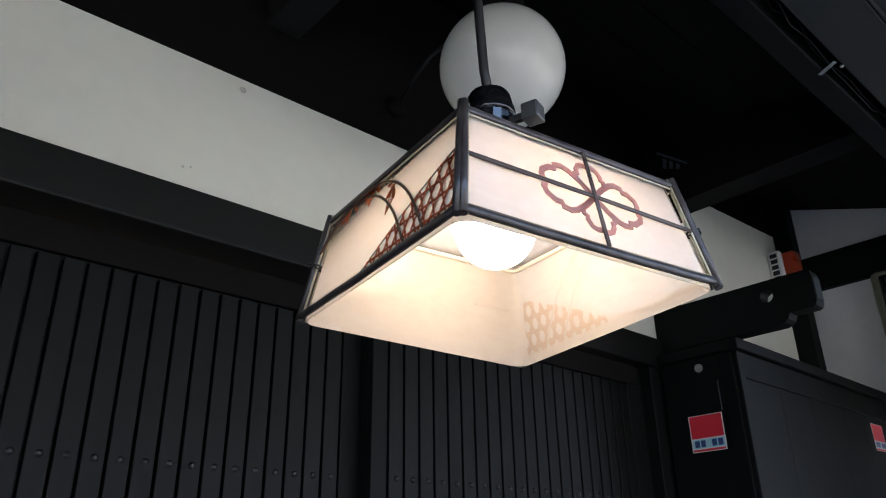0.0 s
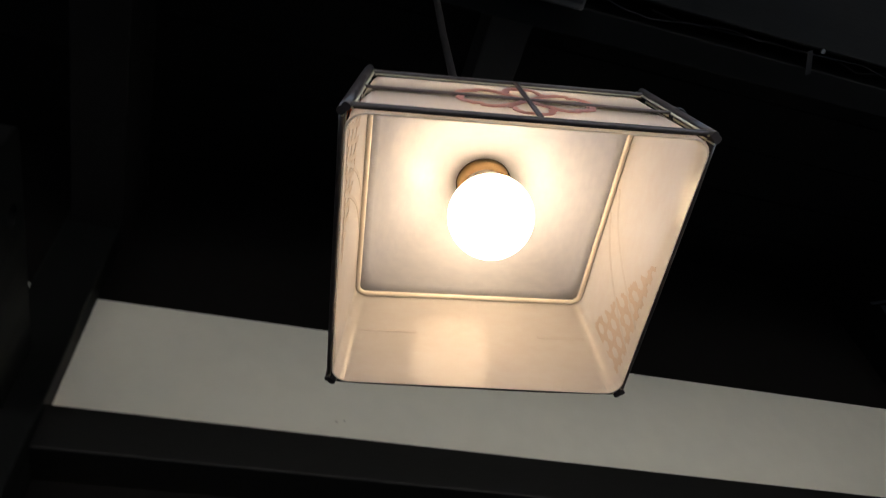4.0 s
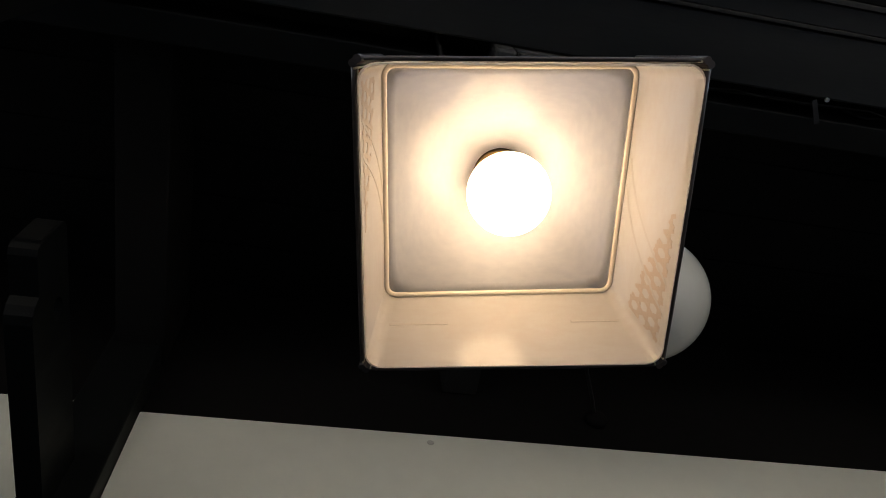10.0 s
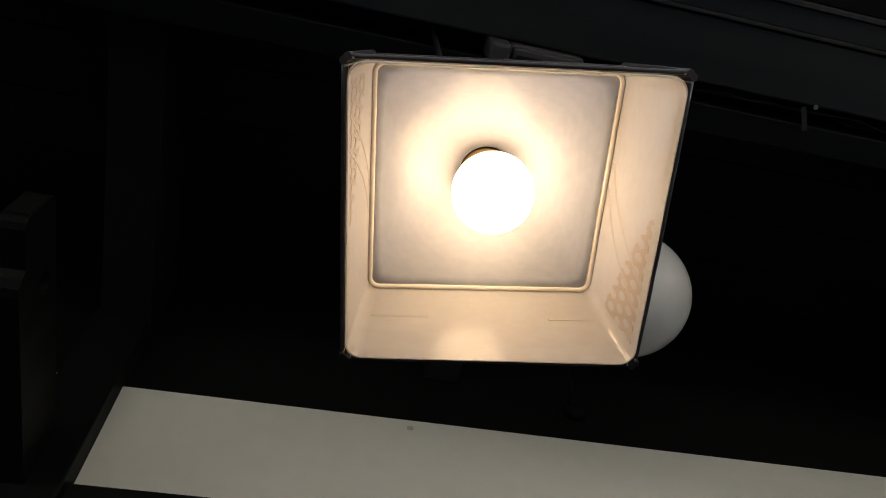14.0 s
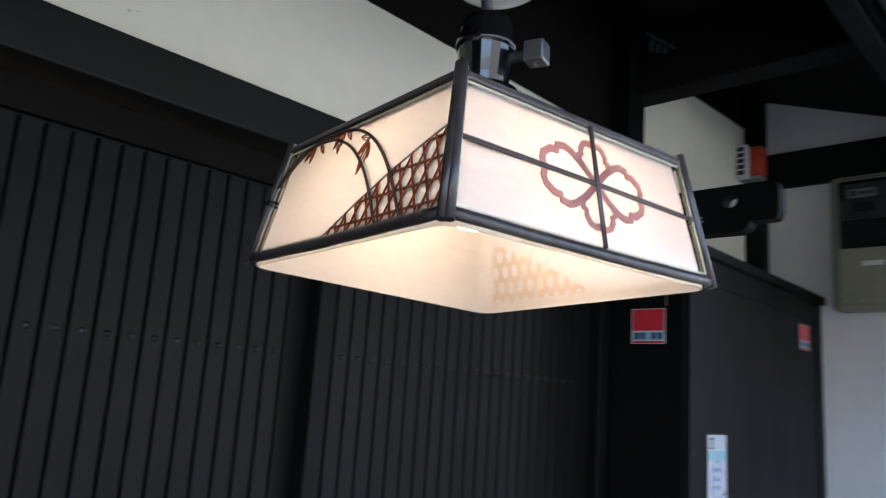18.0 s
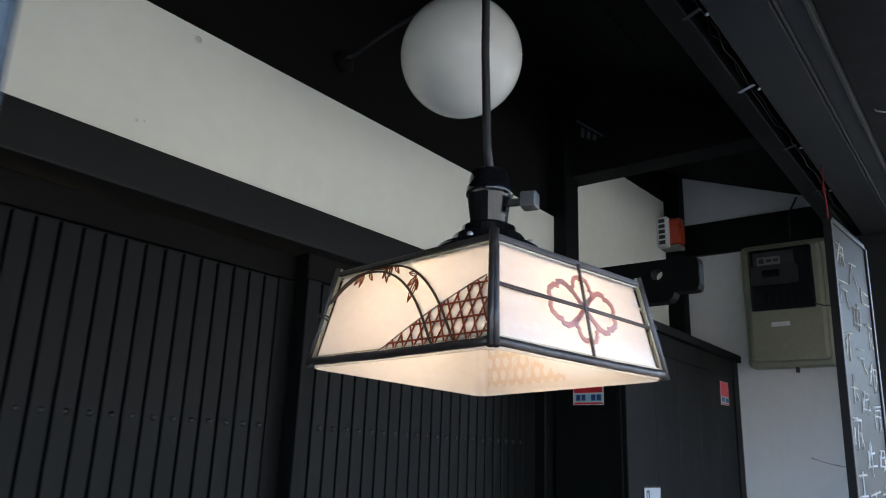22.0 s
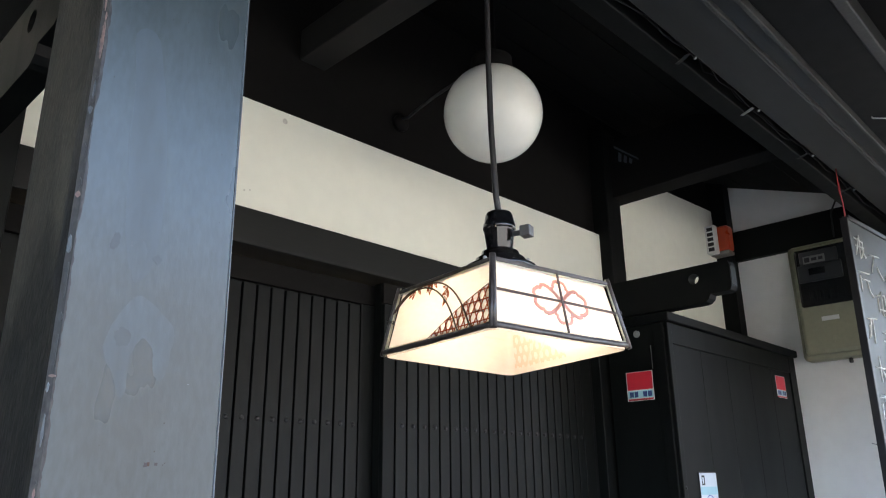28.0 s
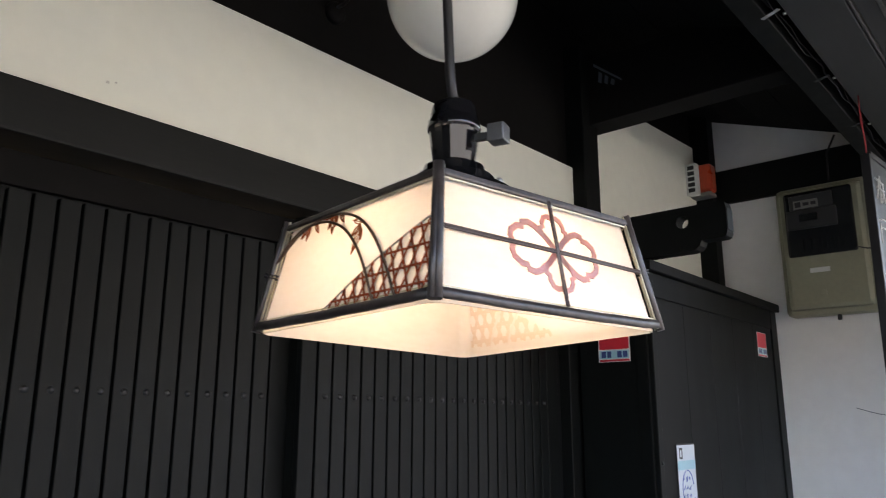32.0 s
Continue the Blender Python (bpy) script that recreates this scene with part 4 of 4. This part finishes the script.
for k in range(4):
    turn = 90 * k
    rng = random.Random(30 + k)
    # rails, slightly bowed and hand-cut
    xs = np.linspace(-1, 1, 13)
    bm = bmesh.new()
    rows = []
    for u in xs:
        w = HB - 0.0005
        sag = 0.0012 * (1 - u * u) + rng.uniform(-0.0003, 0.0003)
        rows.append([bm.verts.new((u * w, y, z)) for y, z in ((-0.0028 - sag, 0.0006), (-0.0024 - sag, 0.0034), (0.0014 - sag, 0.0038), (0.0044 - sag, 0.0026), (0.005 - sag, 0.0004), (0.004 - sag, 0.0003))])
    for a, b in zip(rows, rows[1:]):
        for i in range(6):
            bm.faces.new((a[i], a[(i + 1) % 6], b[(i + 1) % 6], b[i])).smooth = True
    bm.faces.new(rows[0])
    bm.faces.new(rows[-1])
    bmesh.ops.recalc_face_normals(bm, faces=bm.faces)
    on_face("bottom_bar", bm, LEAD, turn, pendant)
    on_face("pale_trim", ribbon([(-HB + 0.006, 0.0058), (0, 0.005), (HB - 0.006, 0.0058)], 0.0012, 0.0006), BRASS_EDGE, turn, pendant, "thin pale trim")
    on_face("top_bar", box(-HT - 0.001, HT + 0.001, SL - 0.0045, SL + 0.0012, -0.002, 0.0025, 0.0014), LEAD, turn, pendant)
    on_face("pale_trim", ribbon([(-HT + 0.004, SL - 0.0056), (HT - 0.004, SL - 0.0056)], 0.0014, 0.0008), BRASS_EDGE, turn, pendant, "thin pale trim")
    # paired corner bars with a pale edge, at the left and right end of each face
    for sgn in (-1, 1):
        lo_, hi_ = Vector((sgn * (HB - 0.0004), -0.004, 0.0018)), Vector((sgn * (HT - 0.0004), SL + 0.0045, 0.0018))
        bm = tube([lo_.lerp(hi_, q) for q in (0, 0.33, 0.66, 1)], 0.003, 10)
        on_face("corner_bar", bm, LEAD, turn, pendant)
        lo_, hi_ = Vector((sgn * (HB - 0.0042), -0.003, 0.001)), Vector((sgn * (HT - 0.0042), SL + 0.004, 0.001))
        on_face("pale_edge", tube([lo_, hi_], 0.0009, 6), BRASS_EDGE, turn, pendant, "pale cane edge")
    c = face_matrix(turn) @ Vector((-half_width(SL * 0.5) + 0.001, SL * 0.5, 0.002))
    d = (face_matrix(turn) @ Vector((-HT, SL, 0)) - face_matrix(turn) @ Vector((-HB, 0, 0))).normalized()
    for q in (-0.0016, 0.0012) if k in (1, 3) else ():
        u = d.cross(Vector((0, 0, 1))).normalized()
        w = d.cross(u)
        part("wire_tie", tube([c + d * q + 0.0054 * (math.cos(a) * u + math.sin(a) * w) for a in np.linspace(0, 6.0, 12)], 0.0008, 6), IRON, pendant, local=True)


def petal(axis, reach, wide=1.0):
    """One scalloped petal outline, its point at the middle of the flower."""
    prof = [(0.05, -44), (0.3, -44), (0.55, -43), (0.68, -40), (0.78, -33), (0.76, -27), (0.86, -24), (0.97, -15), (0.985, -8), (0.945, -2), (0.945, 2), (0.985, 8), (0.97, 15), (0.86, 24), (0.76, 27), (0.78, 33), (0.68, 40), (0.55, 43), (0.3, 44), (0.05, 44)]
    out = []
    for r, a in prof:
        a = radians(axis + a * (1 + (wide - 1) * max(0.0, (r - 0.3) / 0.7)))
        out.append((reach * r * math.cos(a), reach * r * math.sin(a)))
    return out


def leaf_outline(x, y, ang, ln, wd):
    pts = []
    for t in np.linspace(0, 1, 7):
        pts.append((t * ln, wd * math.sin(math.pi * t ** 0.8)))
    for t in np.linspace(1, 0, 7)[1:-1]:
        pts.append((t * ln, -wd * math.sin(math.pi * t ** 0.8)))
    ca, sa = math.cos(radians(ang)), math.sin(radians(ang))
    return [(x + ca * p - sa * q, y + sa * p + ca * q) for p, q in pts]


for turn in (0, 180):
    mid = 0.0476
    for dy in (0.0009, -0.0009):
        on_face("cross_bar", tube([(-HB + 0.012, 0.0487 + dy, 0.0012), (0.004, mid + dy, 0.0014), (HB - 0.012, 0.0458 + dy, 0.0012)], 0.001, 6), LEAD_BROWN, turn, pendant)
        on_face("upright_bar", tube([(0.0045 + dy, 0.004, 0.0024), (0.003 + dy, SL - 0.003, 0.0024)], 0.001, 6), LEAD_BROWN, turn, pendant)
    flower = None
    for axis, reach, wide in ((0, 0.047, 0.8), (90, 0.0292, 1.25), (180, 0.05, 0.8), (270, 0.0312, 1.25)):
        pts = [(x + 0.0045, mid + y) for x, y in petal(axis, reach, wide)]
        ob = on_face("petal_outline", ribbon(pts, 0.005 if axis % 180 == 0 else 0.0043, 0.0007, True, None, 0.0003), ROSE_CUT, turn, flower or pendant, "faded rose cut-out petal")
    # the cross bars' shadow, painted as tinted strips on the inner side
    for x0, x1 in ((-HB + 0.02, -0.058), (0.05, HB - 0.02)):
        on_face("painted_bar_shadow", ribbon([(x0, 0.0474), (x1, 0.0474)], 0.0026, 0.0003, False, None, -0.0022), BAR_GHOST, turn, shade, "faint bar shadow painted inside the opal")
for turn in (-90, 90):
    for apex, left_a, right_a, top in ((-0.035, 0.113, 0.1155, 0.0857), (-0.058, 0.081, 0.1128, 0.0835)):
        pts = []
        for q in np.linspace(-1, 1, 48):
            x, h = apex + (right_a if q > 0 else left_a) * q, top * (1 - abs(q) ** 2.4)
            if abs(x) < half_width(h) - 0.003:
                pts.append((x, max(0.003, h), 0.0018))
        on_face("arch_cane", tube(pts, 0.0011, 6), TWIG, turn, pendant, "bent brown cane arch")
        # the cane's shadow, put in as a tinted strip inside
        on_face("painted_cane_shadow", ribbon([(x, y) for x, y, z in pts if x > apex + 0.03], 0.0028, 0.0003, False, None, -0.0022), BAR_GHOST, turn, shade, "faint cane shadow painted inside the opal")
    x_start = -0.02

    def hill(x):
        return 0.0116 + 0.545 * x - 1.05 * x * x

    def inside(x, h):
        return x > x_start and 0.004 < h < hill(x) and x < half_width(h) - 0.006
    # ghost: wider tinted strips that paint the weave's shadow inside
    lat, ghost = bmesh.new(), bmesh.new()
    dd, tall = 0.0108, 1.28
    for nx, ny in ((0.0, 1.0), (0.8660, -0.5), (-0.8660, -0.5)):
        for k in range(-24, 25):
            off = dd * (k + 0.5)
            run = []
            for t in np.linspace(-0.2, 0.2, 401):
                x, h = nx * off - ny * t, (ny * off + nx * t) * tall + 0.0024
                if inside(x, h):
                    run.append((x, h))
                else:
                    if len(run) > 3:
                        ribbon([run[0], run[-1]], 0.0014, 0.0007, False, lat, 0.0003)
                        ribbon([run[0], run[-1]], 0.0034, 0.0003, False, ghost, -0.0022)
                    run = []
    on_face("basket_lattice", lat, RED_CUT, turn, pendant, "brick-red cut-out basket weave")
    on_face("painted_weave_shadow", ghost, GHOST, turn, shade, "faint weave shadow painted inside the opal")
    on_face("hill_line", ribbon([(x, max(0.004, hill(x))) for x in np.linspace(x_start + 0.004, HB - 0.017, 16)], 0.0012, 0.0007), HILL_GREY, turn, pendant, "grey hill line")
    for x, y, tx, ty in ((-0.061, 0.0845, -0.065, 0.071), (-0.063, 0.0855, -0.074, 0.074), (-0.053, 0.084, -0.046, 0.0745), (-0.0262, 0.0865, -0.0235, 0.069),
                         (-0.0255, 0.0865, -0.031, 0.0745), (-0.0211, 0.0867, -0.0204, 0.075), (-0.0155, 0.0857, -0.0076, 0.0758), (-0.0249, 0.0875, -0.042, 0.0857),
                         (-0.009, 0.087, -0.0044, 0.09), (0.0196, 0.0665, 0.012, 0.0455), (0.0183, 0.0685, 0.0067, 0.0605), (0.0193, 0.0703, 0.0065, 0.0742), (0.019, 0.066, 0.0215, 0.0555)):
        ln = math.hypot(tx - x, ty - y)
        on_face("bamboo_leaf", ribbon(leaf_outline(x, y, math.degrees(math.atan2(ty - y, tx - x)), ln, 0.15 * ln), 0.001, 0.0006, True, None, 0.0004), TWIG_RED, turn, pendant)
        on_face("leaf_vein", ribbon([(x + 0.1 * (tx - x), y + 0.1 * (ty - y)), (tx, ty)], 0.0007, 0.0005, False, None, 0.0004), TWIG_RED, turn, pendant)

# bulb, holder and cord
BULB_Z, BULB_R = 0.0664, 0.0352
profile = [(BULB_R * math.sin(radians(a)), BULB_Z - BULB_R * math.cos(radians(a))) for a in range(6, 133, 6)]
bulb = part("bulb", lathe(profile, 40), GLOW, pendant, "glowing round bulb", local=True)
neck = [(BULB_R * math.sin(radians(a)), BULB_Z - BULB_R * math.cos(radians(a))) for a in (132.3, 138.5)] + [ (0.0218, 0.0955), (0.0195, 0.0985), (0.0182, 0.104), (0.0178, 0.112)]
part("bulb_neck", lathe(neck, 40), WHITE_LABEL, bulb, "white plastic neck", local=True)
part("bulb_collar", lathe([(0.0182, RIM_Z - 0.008), (0.0206, RIM_Z - 0.0075), (0.0222, RIM_Z - 0.0065), (0.0228, RIM_Z + 0.001), (0.0182, RIM_Z + 0.001)], 40), COLLAR, pendant, "brown bulb collar", local=True)
Z0 = 0.1425
part("canopy", lathe([(0.0255, RIM_Z + 0.0045), (0.0495, 0.1132), (0.0518, 0.1136), (0.0522, 0.116), (0.0518, 0.1195), (0.0495, 0.121), (0.0395, 0.1228), (0.0372, 0.1245), (0.0366, 0.1312), (0.0345, 0.1333), (0.0285, 0.1345), (0.0272, Z0), (0.018, Z0 + 0.004)], 48), BAKELITE, pendant, "stepped black base disc", local=True)
body = bmesh.new()
rings = []
for r, z, flute in ((0.0172, Z0 + 0.0042, 1), (0.0178, Z0 + 0.01, 1), (0.0206, Z0 + 0.0335, 1), (0.0218, Z0 + 0.0352, 0), (0.0221, Z0 + 0.037, 0), (0.0212, Z0 + 0.044, 0), (0.0198, Z0 + 0.0452, 0), (0.0197, Z0 + 0.049, 0), (0.0182, Z0 + 0.0575, 0), (0.0168, Z0 + 0.0605, 0), (0.0145, Z0 + 0.062, 0), (0.006, Z0 + 0.063, 0)):
    rings.append([])
    r *= 1.1
    for i in range(72):
        a = 2 * math.pi * i / 72
        q = r * (math.cos(math.pi / 18) / math.cos(a % (math.pi / 9) - math.pi / 18) if flute else 1)
        rings[-1].append(body.verts.new((q * math.cos(a), q * math.sin(a), z)))
for a, b in zip(rings, rings[1:]):
    for i in range(72):
        body.faces.new((a[i], a[(i + 1) % 72], b[(i + 1) % 72], b[i])).smooth = a[0].co.z > Z0 + 0.034
body.faces.new(rings[0][::-1])
body.faces.new(rings[-1])
bmesh.ops.recalc_face_normals(body, faces=body.faces)
sock = part("socket", body, BAKELITE, pendant, "glossy black fluted lamp socket", local=True)
sw = Matrix.Rotation(radians(-66), 4, "Z")
for nm, bm, material in (("switch_stem", box(0.016, 0.036, -0.003, 0.003, Z0 + 0.022, Z0 + 0.029, 0.001), IRON), ("switch_knob", box(0.035, 0.051, -0.0085, 0.0085, Z0 + 0.0175, Z0 + 0.034, 0.0015), KNOB)):
    bmesh.ops.transform(bm, matrix=sw, verts=bm.verts)
    part(nm, bm, material, sock, local=True)
for k in range(4):
    a = radians(20 + 90 * k)
    part("screw", lathe([(0.003, 0.12), (0.0032, 0.125), (0.0015, 0.1265)], 10, None, (0.0445 * math.cos(a), 0.0445 * math.sin(a))), STEEL, pendant, local=True)
part("cord", tube([(0, 0, Z0 + 0.06), (-0.003, 0.002, Z0 + 0.09), (-0.006, 0.005, Z0 + 0.2), (-0.007, 0.006, Z0 + 0.32), (-0.006, 0.006, Z0 + 0.45), (-0.004, 0.004, Z0 + 0.6), (-0.0, 0.002, roof_z(-0.018) - 1.8143 + 0.01)], 0.0047, 10), RUBBER, pendant, "black hanging cord", local=True)
